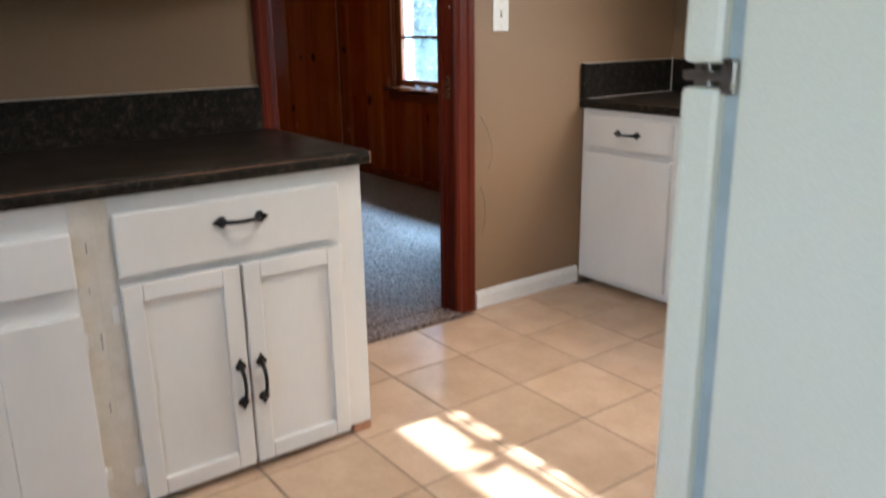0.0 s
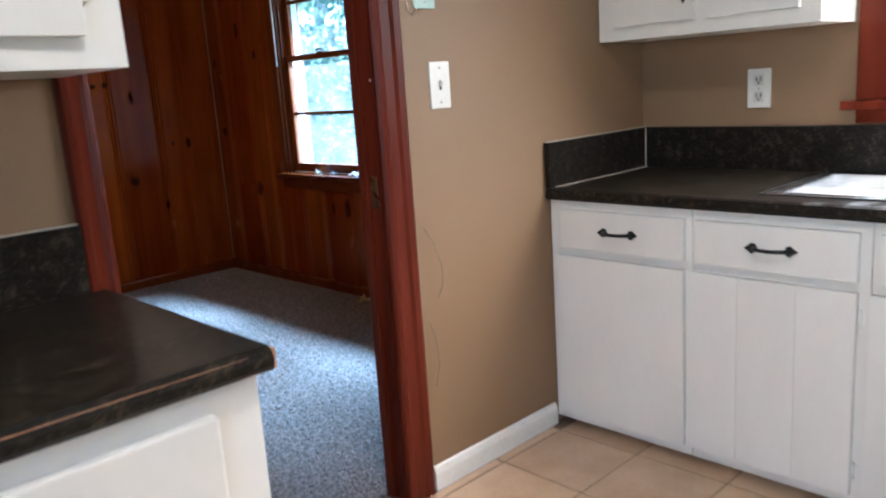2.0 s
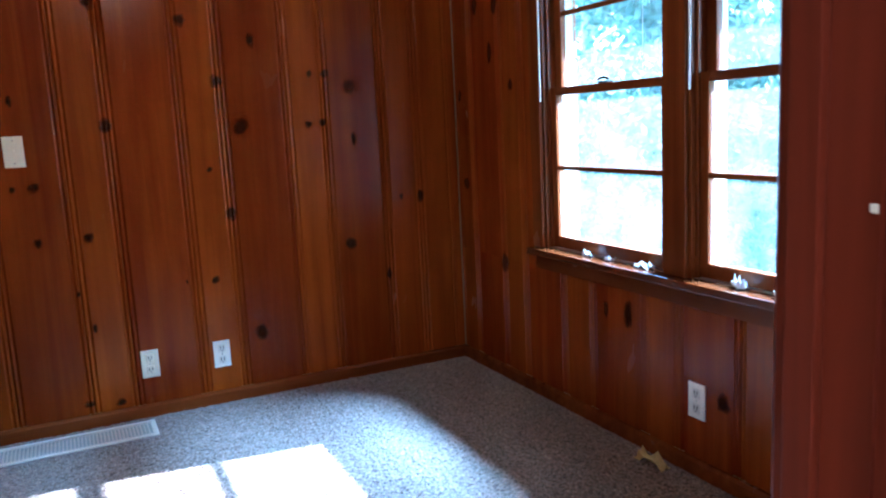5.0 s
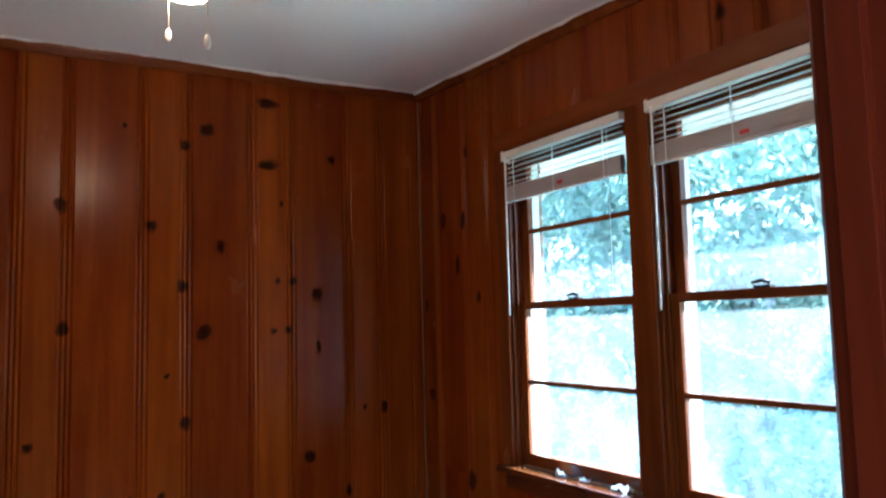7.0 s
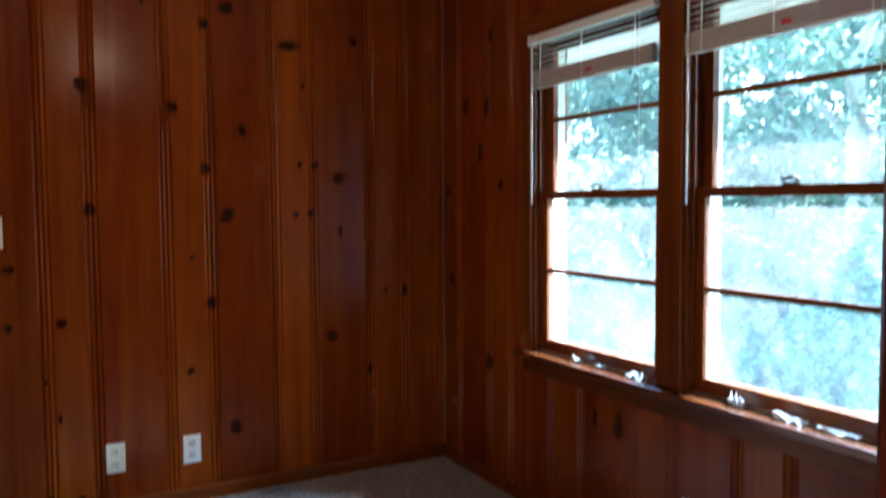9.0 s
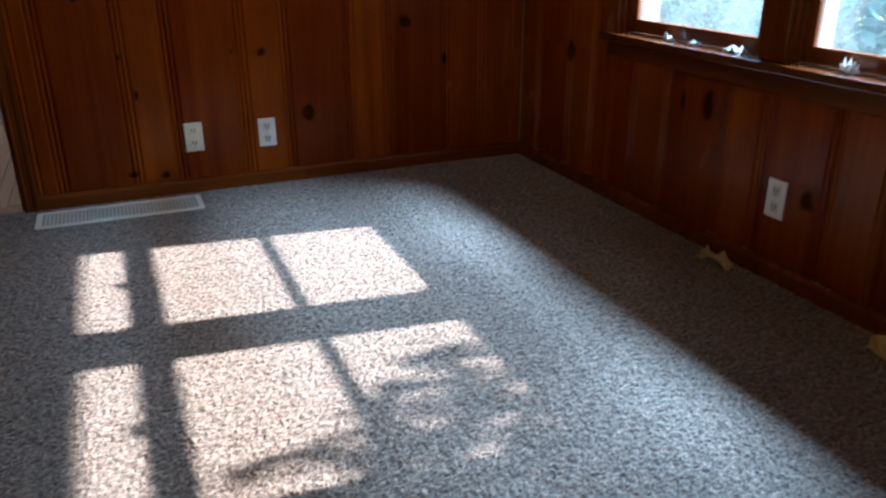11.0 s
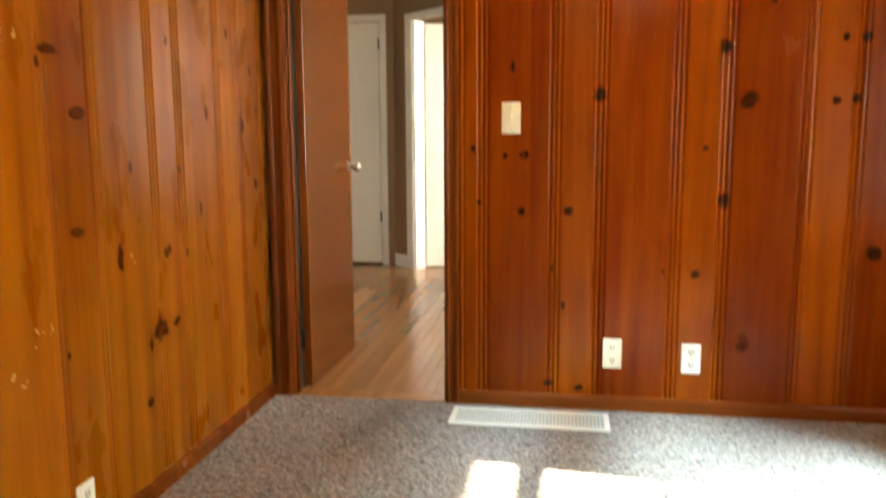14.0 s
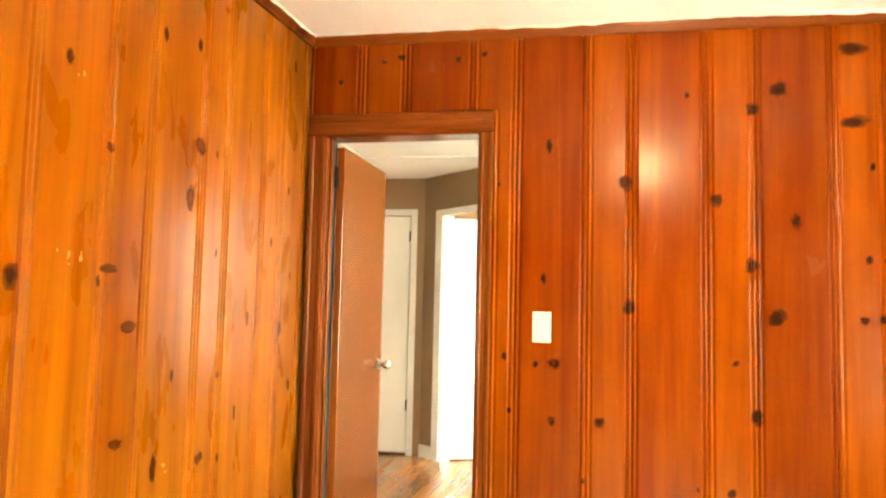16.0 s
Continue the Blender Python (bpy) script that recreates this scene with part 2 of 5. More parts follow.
MINT = plain("mint_plastic", (0.38, 0.56, 0.48), (0.44, 0.62, 0.54), 0.35, 20, 200, 0.0)
SLOT = plain("dark_slot", (0.02, 0.02, 0.02), (0.03, 0.03, 0.03), 0.5, 20, 200, 0.0)
IRON = plain("black_iron", (0.012, 0.011, 0.010), (0.03, 0.027, 0.024), 0.38, 40, 300, 0.15, metal=0.6)
NICKEL = plain("worn_nickel", (0.42, 0.40, 0.36), (0.58, 0.56, 0.52), 0.28, 30, 200, 0.05, metal=1.0)
STEEL = plain("sink_steel", (0.55, 0.56, 0.57), (0.66, 0.67, 0.68), 0.25, 12, 300, 0.05, metal=1.0)
FRIDGE = plain("fridge_enamel", (0.80, 0.79, 0.64), (0.83, 0.82, 0.675), 0.32, 1.5, 320, 0.10)
GASKET = plain("fridge_gasket", (0.34, 0.40, 0.40), (0.42, 0.48, 0.48), 0.5, 20, 200, 0.05)
GROUT = plain("grout", (0.17, 0.115, 0.075), (0.25, 0.175, 0.115), 0.9, 7, 160, 0.4)
TILE = plain("tan_tile", (0.50, 0.345, 0.215), (0.60, 0.43, 0.285), 0.24, 6, 70, 0.06, spread=0.05)
CARD = plain("yellow_card", (0.45, 0.33, 0.12), (0.55, 0.42, 0.18), 0.8, 30, 200, 0.1)
PLASTIC = plain("clear_scrap", (0.80, 0.82, 0.84), (0.9, 0.92, 0.94), 0.2, 40, 200, 0.1)
# White slats greyed: their backlit shade is put into this colour.
FOIL = plain("shade_grey_vinyl", (0.44, 0.39, 0.38), (0.52, 0.46, 0.45), 0.4, 20, 200, 0.0)
RED_TAG = plain("red_tag", (0.5, 0.03, 0.02), (0.6, 0.05, 0.03), 0.5, 20, 200, 0.0)
BRICK = plain("brick_red", (0.30, 0.10, 0.07), (0.40, 0.16, 0.11), 0.85, 12, 120, 0.4, spread=0.15)
SCUFF = plain("scuffed_varnish", (0.38, 0.17, 0.035), (0.46, 0.22, 0.06), 0.6, 20, 200, 0.0)
CHIP = plain("particle_board", (0.33, 0.16, 0.08), (0.45, 0.24, 0.13), 0.8, 60, 260, 0.2)
CAULK = plain("caulk", (0.42, 0.36, 0.28), (0.55, 0.48, 0.38), 0.6, 30, 200, 0.1)
PALE_BARK = plain("pale_bark", (0.46, 0.46, 0.44), (0.62, 0.61, 0.58), 0.9, 9, 60, 0.6, stretch=(1, 1, 0.3))
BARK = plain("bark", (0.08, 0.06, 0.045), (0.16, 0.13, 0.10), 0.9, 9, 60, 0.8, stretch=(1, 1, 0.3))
# Lawn colour lifted to bounce light onto the ceiling and whiten lower panes.
GRASS = plain("lawn", (0.30, 0.31, 0.22), (0.44, 0.44, 0.33), 0.9, 0.6, 30, 0.6)
# Haze and glare behind the windows are put into these pale leaf colours.
HAZE_LEAF = leaf_green("haze_tinted_leaf", (0.17, 0.27, 0.225), (0.32, 0.45, 0.39))
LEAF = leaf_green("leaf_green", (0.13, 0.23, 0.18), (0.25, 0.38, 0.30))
SOFFIT = plain("soffit_paint", (0.72, 0.72, 0.70), (0.8, 0.8, 0.78), 0.6, 3, 80, 0.05)
FAN_WHITE = plain("fan_white", (0.72, 0.70, 0.66), (0.78, 0.76, 0.72), 0.35, 5, 100, 0.0)
GLASS = glass_pane()
GLOBE = glowing("lamp_globe", (1.0, 0.63, 0.32), 7.5)


def laminate():
    m, t, p = nodes_of("dark_laminate")
    co = spot(t, shuffle=False)
    a, b, c = noise_at(t, co, 42, 6, 0.7, 0.6), noise_at(t, co, 130, 4, 0.65), noise_at(t, co, 3, 3)
    colour = ramp(t, a, ((0.38, (0.0035, 0.0028, 0.0022)), (0.54, (0.010, 0.0078, 0.0055)), (0.66, (0.048, 0.036, 0.023))))
    colour = blend(t, "SCREEN", 0.5, colour, ramp(t, b, ((0.56, (0, 0, 0)), (0.70, (0.085, 0.068, 0.048)))))
    t.links.new(colour, p.inputs["Base Color"])
    p.inputs["Specular IOR Level"].default_value = 0.22
    t.links.new(ramp(t, c, ((0.3, (0.30, 0.30, 0.30)), (0.7, (0.46, 0.46, 0.46)))), p.inputs["Roughness"])
    bumped(t, p, b, 0.12, 0.001)
    return m


def carpet_pile():
    m, t, p = nodes_of("carpet_pile")
    co = spot(t, shuffle=False)
    tuft, fleck, worn = noise_at(t, co, 130, 3, 0.7), noise_at(t, co, 70, 4, 0.75), noise_at(t, co, 1.7, 3)
    colour = ramp(t, fleck, ((0.36, (0.080, 0.053, 0.041)), (0.5, (0.192, 0.139, 0.114)), (0.64, (0.42, 0.322, 0.270))))
    colour = blend(t, "MULTIPLY", 0.75, colour, ramp(t, tuft, ((0.38, (0.22, 0.20, 0.19)), (0.6, (1, 1, 1)))))
    colour = blend(t, "MULTIPLY", 0.4, colour, ramp(t, worn, ((0.35, (0.75, 0.73, 0.7)), (0.65, (1, 1, 1)))))
    t.links.new(colour, p.inputs["Base Color"])
    p.inputs["Roughness"].default_value = 1.0
    p.inputs["Sheen Weight"].default_value = 0.25
    bumped(t, p, tuft, 0.9, 0.006)
    return m


LAMINATE, CARPET = laminate(), carpet_pile()


# ---- building helpers ----
def slab(bm, x0, y0, z0, x1, y1, z1, bevel=0.0):
    x0, x1, y0, y1, z0, z1 = min(x0, x1), max(x0, x1), min(y0, y1), max(y0, y1), min(z0, z1), max(z0, z1)
    made = bmesh.ops.create_cube(bm, size=1, matrix=Matrix.LocRotScale(((x0 + x1) / 2, (y0 + y1) / 2, (z0 + z1) / 2), None, (x1 - x0, y1 - y0, z1 - z0)))
    if bevel:
        edges = {e for v in made["verts"] for e in v.link_edges}
        bmesh.ops.bevel(bm, geom=list(edges), offset=bevel, segments=2, profile=0.6, affect="EDGES")
    return bm


def block(*size, bevel=0.0):
    return slab(bmesh.new(), *size, bevel=bevel)


def extrude(bm, outline, m, length):
    """An outline in local x, y pulled along local z from the pose m."""
    low = [bm.verts.new(m @ Vector((x, y, 0))) for x, y in outline]
    high = [bm.verts.new(m @ Vector((x, y, length))) for x, y in outline]
    n = len(outline)
    for i in range(n):
        bm.faces.new((low[i], low[(i + 1) % n], high[(i + 1) % n], high[i]))
    bm.faces.new(low[::-1])
    bm.faces.new(high)
    return bm


def tube(bm, points, radii, seg=8):
    rings = []
    for i, p in enumerate(points):
        p = Vector(p)
        way = (Vector(points[min(i + 1, len(points) - 1)]) - Vector(points[max(i - 1, 0)])).normalized()
        side = way.orthogonal().normalized()
        if abs(way.z) < 0.9:
            side = way.cross(Vector((0, 0, 1))).normalized()
        up = side.cross(way)
        r = radii if isinstance(radii, (int, float)) else radii[i]
        rings.append([bm.verts.new(p + r * (math.cos(2 * math.pi * k / seg) * side + math.sin(2 * math.pi * k / seg) * up)) for k in range(seg)])
    for a, b in zip(rings, rings[1:]):
        for k in range(seg):
            bm.faces.new((a[k], a[(k + 1) % seg], b[(k + 1) % seg], b[k])).smooth = True
    bm.faces.new(rings[0][::-1])
    bm.faces.new(rings[-1])
    return bm


def lathe(bm, profile, m=None, seg=28):
    m = m or Matrix()
    rings = []
    for r, z in profile:
        rings.append([bm.verts.new(m @ Vector((r * math.cos(2 * math.pi * k / seg), r * math.sin(2 * math.pi * k / seg), z))) for k in range(seg)])
    for a, b in zip(rings, rings[1:]):
        for k in range(seg):
            bm.faces.new((a[k], a[(k + 1) % seg], b[(k + 1) % seg], b[k])).smooth = True
    bm.faces.new(rings[0][::-1])
    bm.faces.new(rings[-1])
    return bm


def mesh_of(name, bm, material):
    bmesh.ops.recalc_face_normals(bm, faces=bm.faces)
    me = bpy.data.meshes.new(name)
    bm.to_mesh(me)
    bm.free()
    me.materials.append(material)
    return me


def piece(name, me, parent=None, m=None, label=""):
    ob = new(name, me)
    if m is not None:
        ob.matrix_basis = m
    ob.parent = parent
    if label:
        ob["label"] = label
    return ob


def part(name, bm, material, parent=None, label=""):
    return piece(name, mesh_of(name, bm, material), parent, None, label)


def thing(name, label, category, m=None, group="", kind=""):
    ob = new(name)
    ob.empty_display_size = 0.1
    ob.matrix_basis = m or Matrix()
    return tagged(ob, label, category, group, kind)


def structure(name, bm, material, label, category):
    return tagged(part(name, bm, material), label, category, "", "structure")


def facing(x, y, z, way):
    """A pose whose local x runs along the wall, y out of it into the room."""
    return pose(x, y, z, 0, 0, {"south": 180, "north": 0, "east": -90, "west": 90}[way])


# ---- the large structure ----
def wall_with_holes(name, along, c0, c1, a0, a1, z0, z1, holes, material, label):
    """A wall of boxes. along 'x': it runs in x, thick from y c0 to c1; holes: (from, to, low, high) along it."""
    bm = bmesh.new()

    def add(a, b, lo, hi):
        if b - a > 0.001 and hi - lo > 0.001:
            slab(bm, *((a, c0, lo, b, c1, hi) if along == "x" else (c0, a, lo, c1, b, hi)))

    at = a0
    for h0, h1, lo, hi in sorted(holes):
        add(at, h0, z0, z1)
        add(h0, h1, z0, lo)
        add(h0, h1, hi, z1)
        at = h1
    add(at, a1, z0, z1)
    return structure(name, bm, material, label, "wall")


BOARD = 0.014
wall_north = wall_with_holes("wall_north", "x", YN + BOARD, YN + 0.12, XW - 0.15, XE + 0.25, 0, ZC, [(HALL_L - 0.02, HALL_R + 0.02, 0, HALL_H + 0.02)], TAN, "wall panelled with varnished knotty pine boards")
wall_west = wall_with_holes("wall_west", "y", XW - 0.13, XW - BOARD, YK, YN + 0.02, 0, ZC, [], TAN, "wall panelled with varnished knotty pine boards")
wall_east = wall_with_holes("wall_east", "y", XE + BOARD, XE + 0.11, YP - 0.08, YN + 0.02, -0.4, ZC, [(*W_S, W_LO, W_HI), (*W_N, W_LO, W_HI)], TAN, "wall panelled with dark knotty pine around a double window")
wall_partition = wall_with_holes("wall_partition", "x", YK, YP - BOARD, -2.3, XK + 0.19, 0, ZC, [(DL - 0.02, DR + 0.02, 0, DH + 0.02)], TAN, "tan painted kitchen wall with a wood-cased doorway")
wall_with_holes("wall_kitchen_east", "y", XK, XK + 0.14, -2.7, YK, -0.4, ZC, [(0.45, 1.46, 1.09, 2.1)], TAN, "tan painted kitchen wall over the sink counter")
wall_south = wall_with_holes("wall_south", "x", -2.84, -2.7, -2.3, XK + 0.14, 0, ZC, [], TAN, "plain tan kitchen wall")
# The opening is invented, so that fill light and sky reach the kitchen.
wall_with_holes("wall_kitchen_west", "y", -2.44, -2.3, -2.84, YP, 0, ZC, [(-1.2, 0.2, 0.95, 2.1)], TAN, "tan kitchen wall with an added unseen opening for fill light")
structure("ceiling", block(-2.44, -2.84, ZC, XE + 0.13, YN + 0.01, ZC + 0.12), CEILING, "off-white painted ceiling with a soft sheen", "ceiling")

# exterior brick skin beside the windows
skin = wall_with_holes("wall_brick", "y", XE + 0.115, XE + 0.20, -2.8, YN + 0.15, -0.5, ZC + 0.2, [(W_S[0] - 0.02, W_N[1] + 0.02, W_LO - 0.04, W_HI + 0.04), (0.43, 1.5, 1.05, 2.12)], GROUT, "red brick outer wall around the windows")
brick = mesh_of("brick", block(-0.10, -0.045, -0.028, 0.0, 0.045, 0.028, bevel=0.004), BRICK)
for side in (W_N[1] + 0.02,):
    for k in range(22):
        piece("brick", brick, skin, pose(XE + 0.212, side + 0.048, W_LO + 0.02 + 0.066 * k))

# carpet, a pile of uneven tufts
rng = np.random.default_rng(4)


def carpet_sheet(x0, y0, x1, y1, step):
    nx, ny = int((x1 - x0) / step), int((y1 - y0) / step)
    gx, gy = np.meshgrid(np.linspace(x0, x1, nx + 1), np.linspace(y0, y1, ny + 1))
    jit = rng.uniform(-0.4, 0.4, (2, *gx.shape)) * step
    gz = 0.012 + rng.uniform(-0.0032, 0.0032, gx.shape)
    edge = np.zeros(gx.shape, bool)
    edge[0], edge[-1], edge[:, 0], edge[:, -1] = True, True, True, True
    gz[edge] = 0.0
    verts = np.stack([np.where(edge, gx, gx + jit[0]), np.where(edge, gy, gy + jit[1]), gz], -1).reshape(-1, 3)
    a = (np.arange(ny)[:, None] * (nx + 1) + np.arange(nx)).ravel()
    faces = np.stack([a, a + 1, a + nx + 2, a + nx + 1], -1)
    me = bpy.data.meshes.new("carpet")
    me.from_pydata(verts.tolist(), [], faces.tolist())
    me.materials.append(CARPET)
    return me


tagged(piece("floor", carpet_sheet(XW, YP - 0.01, XE, YN, 0.0085)), "grey-brown cut pile carpet over the bedroom floor", "carpet", "", "structure")
tagged(piece("floor_doorway", carpet_sheet(DL - 0.02, 2.29, DR + 0.02, YP - 0.01, 0.0085)), "grey-brown carpet running into the doorway", "carpet", "", "structure")
structure("floor_slab", block(-2.44, -2.84, -0.25, XE + 0.11, YN + 0.12, -0.008), GROUT, "subfloor under carpet and tile", "floor")

# ---- panelling ----
def board_mesh(width, height, beads=True, wood=PINE):
    """One board: a shallow groove at each joint, then a bead, then the flat face."""
    g, d = 0.0035, BOARD
    left = [(0.0, 0.0), (0.0, d - 0.0075), (g, d - 0.0038)]
    if beads:
        left += [(g + 0.003, d - 0.001), (g + 0.006, d), (g + 0.009, d - 0.0008), (g + 0.0115, d - 0.0030), (g + 0.0135, d - 0.0062), (g + 0.0175, d - 0.0068), (g + 0.0215, d - 0.0045), (g + 0.0240, d - 0.0008), (g + 0.0265, d)]
    right = [(width - x, y) for x, y in left[::-1]]
    return mesh_of("board", extrude(bmesh.new(), left + right, Matrix(), height), wood)


def panel_wall(wall, cuts, low, high, place, wood=PINE):
    """Boards between the cuts, which run along the wall; place(c) gives the pose of the board's start."""
    made = []
    for a, b in zip(cuts, cuts[1:]):
        made.append((a, b, piece("board", board_mesh(b - a - 0.0008, high - low, b - a > 0.1, PALE_PINE if wood is PINE and b - a < 0.25 else wood), wall, place(a, b, low))))
    return made


ON_NORTH = lambda a, b, z: facing(b, YN + BOARD, z, "south")
ON_WEST = lambda a, b, z: facing(XW - BOARD, b, z, "east")
ON_EAST = lambda a, b, z: facing(XE + BOARD, a, z, "west")
ON_SOUTH = lambda a, b, z: facing(a, YP - BOARD, z, "north")
CROWN = ZC - 0.045
NORTH = [0.852, 1.05, 1.36, 1.553, 1.865, 2.06, 2.37, 2.562, 2.868, 3.06, 3.255, XE]
boards_n = panel_wall(wall_north, [0.945, 1.05], 0.075, HALL_H + 0.11, ON_NORTH) + panel_wall(wall_north, NORTH[1:], 0.075, CROWN, ON_NORTH)
boards_n += panel_wall(wall_north, [XW, 0.321, 0.534, 0.852, 1.05], HALL_H + 0.11, CROWN, ON_NORTH)
WEST = [YP, 2.46, 2.765, 2.96, 3.265, 3.46, 3.765, 3.97, 4.27, 4.48, 4.80, 4.985, 5.30, 5.49, 5.735, YN]
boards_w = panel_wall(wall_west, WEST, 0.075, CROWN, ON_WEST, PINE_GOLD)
EAST = [YP, 2.62, 2.92, 3.10, 3.29, 3.59, 3.79, 4.08, 4.265, 4.59, 4.80, 5.115, 5.31, 5.60, YN]
boards_e = panel_wall(wall_east, EAST, 0.075, W_LO - 0.10, ON_EAST)
boards_e += panel_wall(wall_east, [YP, 2.62, 2.92, 3.135], W_LO - 0.10, CROWN, ON_EAST)
boards_e += panel_wall(wall_east, [5.005, 5.115, 5.31, 5.60, YN], W_LO - 0.10, CROWN, ON_EAST)
boards_e += panel_wall(wall_east, [3.135, 3.35, 3.55, 3.72, 3.90, 4.10, 4.40, 4.59, 4.80, 5.005], W_HI + 0.09, CROWN, ON_EAST)
boards_s = panel_wall(wall_partition, [XW, 0.30, 0.50, 0.80, 1.05], 0.075, CROWN, ON_SOUTH)
boards_s += panel_wall(wall_partition, [1.965, 2.16, 2.46, 2.65, 2.95, 3.14, XE], 0.075, CROWN, ON_SOUTH)
boards_s += panel_wall(wall_partition, [1.05, 1.35, 1.54, 1.84, 1.965], DH + 0.10, CROWN, ON_SOUTH)


# knots, each a dark oval let into its board
disc = bmesh.new()
bmesh.ops.create_circle(disc, cap_ends=True, segments=20, radius=1.0, matrix=pose(0, 0, 0, 90))
KNOT_MESH = mesh_of("knot", disc, KNOT)
disc = bmesh.new()
bmesh.ops.create_circle(disc, cap_ends=True, segments=20, radius=1.0, matrix=pose(0, 0, 0, 90))
RED_MESH = mesh_of("knot", disc, RED_KNOT)


def knots(boards, at_pose, spots, shape=KNOT_MESH, grow=2.05):
    """spots: (along the wall, height, half width, half height)."""
    for along, z, w, h in spots:
        for a, b, ob in boards:
            low = ob.matrix_basis.translation.z
            if a <= along <= b and low <= z <= low + ob.dimensions.z:
                m = ob.matrix_basis.inverted() @ at_pose(along, z) @ Matrix.Diagonal((w * grow, 1, h * grow, 1))
                piece("knot", shape, ob, m)
                break


at_north = lambda x, z: facing(x, YN - 0.0016, z, "south")
at_west = lambda y, z: facing(XW + 0.0016, y, z, "east")
at_east = lambda y, z: facing(XE - 0.0016, y, z, "west")
knots(boards_n, at_north, [
    (2.15, 2.315, .034, .034), (2.047, 2.23, .022, .028), (1.525, 1.915, .028, .034), (1.905, 1.84, .026, .028), (2.216, 1.76, .017, .022),
    (2.045, 1.563, .025, .030), (1.545, 1.382, .028, .034), (2.14, 1.351, .032, .032), (1.177, 1.50, .012, .020), (1.197, 2.09, .013, .030)])
knots(boards_n, at_north, [
    (1.148, 1.125, .012, .014), (1.232, 1.133, .018, .018), (1.977, 1.157, .013, .014), (1.22, 0.885, .016, .020), (1.423, 0.89, .020, .020),
    (2.056, 0.937, .024, .030), (1.008, 1.16, .012, .018), (1.035, 0.925, .010, .012), (0.975, 1.92, .008, .010), (1.785, 2.30, .010, .014)])
knots(boards_n, at_north, [
    (2.475, 1.345, .018, .015), (2.55, 1.35, .020, .020), (2.494, 1.59, .013, .017), (2.45, 2.48, .050, .026), (2.455, 2.165, .052, .026),
    (2.516, 1.975, .010, .016), (2.70, 1.525, .030, .032), (2.655, 0.728, .028, .028), (2.574, 1.59, .018, .020), (2.785, 2.22, .020, .022)])
knots(boards_n, at_north, [
    (2.951, 0.945, .010, .014), (2.857, 0.545, .012, .026), (3.062, 0.94, .018, .030), (2.221, 1.745, .014, .026), (2.703, 1.26, .010, .030),
    (1.955, 0.626, .018, .018), (1.352, 0.64, .008, .012), (1.403, 0.475, .010, .018), (1.823, 0.635, .006, .010), (2.155, 0.34, .030, .046)])
knots(boards_n, at_north, [(1.475, 0.105, .024, .016), (1.342, 0.125, .022, .016), (1.215, 1.13, .008, .010), (0.43, 2.50, .012, .010), (0.51, 2.52, .016, .014), (0.22, 2.41, .012, .012), (0.78, 2.50, .010, .016), (0.90, 2.52, .014, .012)])
knots(boards_w, at_west, [
    (4.578, 0.845, .020, .044), (4.742, 2.233, .016, .026), (4.53, 2.196, .014, .028), (5.525, 1.254, .018, .034), (4.661, 1.117, .010, .022), (5.645, 1.008, .018, .030),
    (3.931, 1.40, .026, .036), (4.922, 1.535, .010, .020), (5.62, 1.49, .012, .022), (4.97, 1.10, .010, .016), (5.0, 0.80, .010, .018), (4.30, 0.61, .007, .014), (4.725, 0.53, .010, .026), (4.79, 0.60, .012, .020), (4.82, 0.555, .026, .010)], KNOT_MESH, 1.75)
knots(boards_w, at_west, [
    (4.299, 1.439, .044, .016), (4.727, 1.703, .030, .050), (4.776, 1.891, .036, .030), (4.279, 1.779, .020, .018), (4.409, 1.276, .040, .022), (4.088, 1.974, .016, .022),
    (5.569, 1.861, .016, .022), (4.373, 0.944, .034, .016), (4.864, 0.823, .030, .022), (5.595, 2.433, .016, .030), (4.899, 1.883, .012, .018), (4.253, 1.402, .012, .018)], RED_MESH, 1.75)
knots(boards_w, at_west, [
    (4.79, 0.565, .050, .040), (4.90, 0.57, .024, .016), (4.70, 0.34, .020, .020), (5.40, 1.62, .014, .024), (3.62, 1.20, .030, .03),
    (3.4, 0.7, .03, .03), (5.20, 1.30, .014, .03), (5.12, 0.95, .012, .03)], RED_MESH, 1.75)
knots(boards_e, at_east, [
    (5.52, 1.89, .026, .036), (5.33, 1.868, .024, .040), (5.39, 1.65, .020, .050), (5.20, 1.485, .020, .026), (5.305, 0.616, .030, .040),
    (4.36, 0.535, .022, .050), (4.50, 0.525, .014, .034), (5.29, 2.205, .018, .030), (5.72, 1.458, .018, .028), (3.86, 0.32, .026, .03), (3.7, 2.34, .02, .03), (5.68, 0.99, .03, .03)])

# pale scuffs and scratches in the varnish
sr = random.Random(11)
for y, z, n, spread in ((4.13, 1.46, 7, 0.055), (4.19, 0.69, 6, 0.05), (4.66, 0.83, 3, 0.03), (4.10, 0.60, 3, 0.05), (4.12, 1.95, 3, 0.03)):
    for _ in range(n):
        w, h = sr.uniform(0.0015, 0.007), sr.uniform(0.0015, 0.012)
        a, b = y + sr.uniform(-spread, spread), z + sr.uniform(-0.022, 0.022)
        scuff = part("scuff", block(-w, -0.0004, -h, w, 0.0004, h, bevel=0.0003), SCUFF, wall_west)
        scuff.matrix_basis = facing(XW + 0.0006, a, b, "east") @ pose(0, 0, 0, 0, sr.uniform(-60, 60), 0)

# mouldings
CROWN_LINE = [(0, 0), (0.012, 0), (0.016, 0.012), (0.030, 0.028), (0.034, 0.045), (0, 0.045)]
BASE_LINE = [(0, 0), (0.016, 0), (0.016, 0.062), (0.010, 0.075), (0, 0.075)]


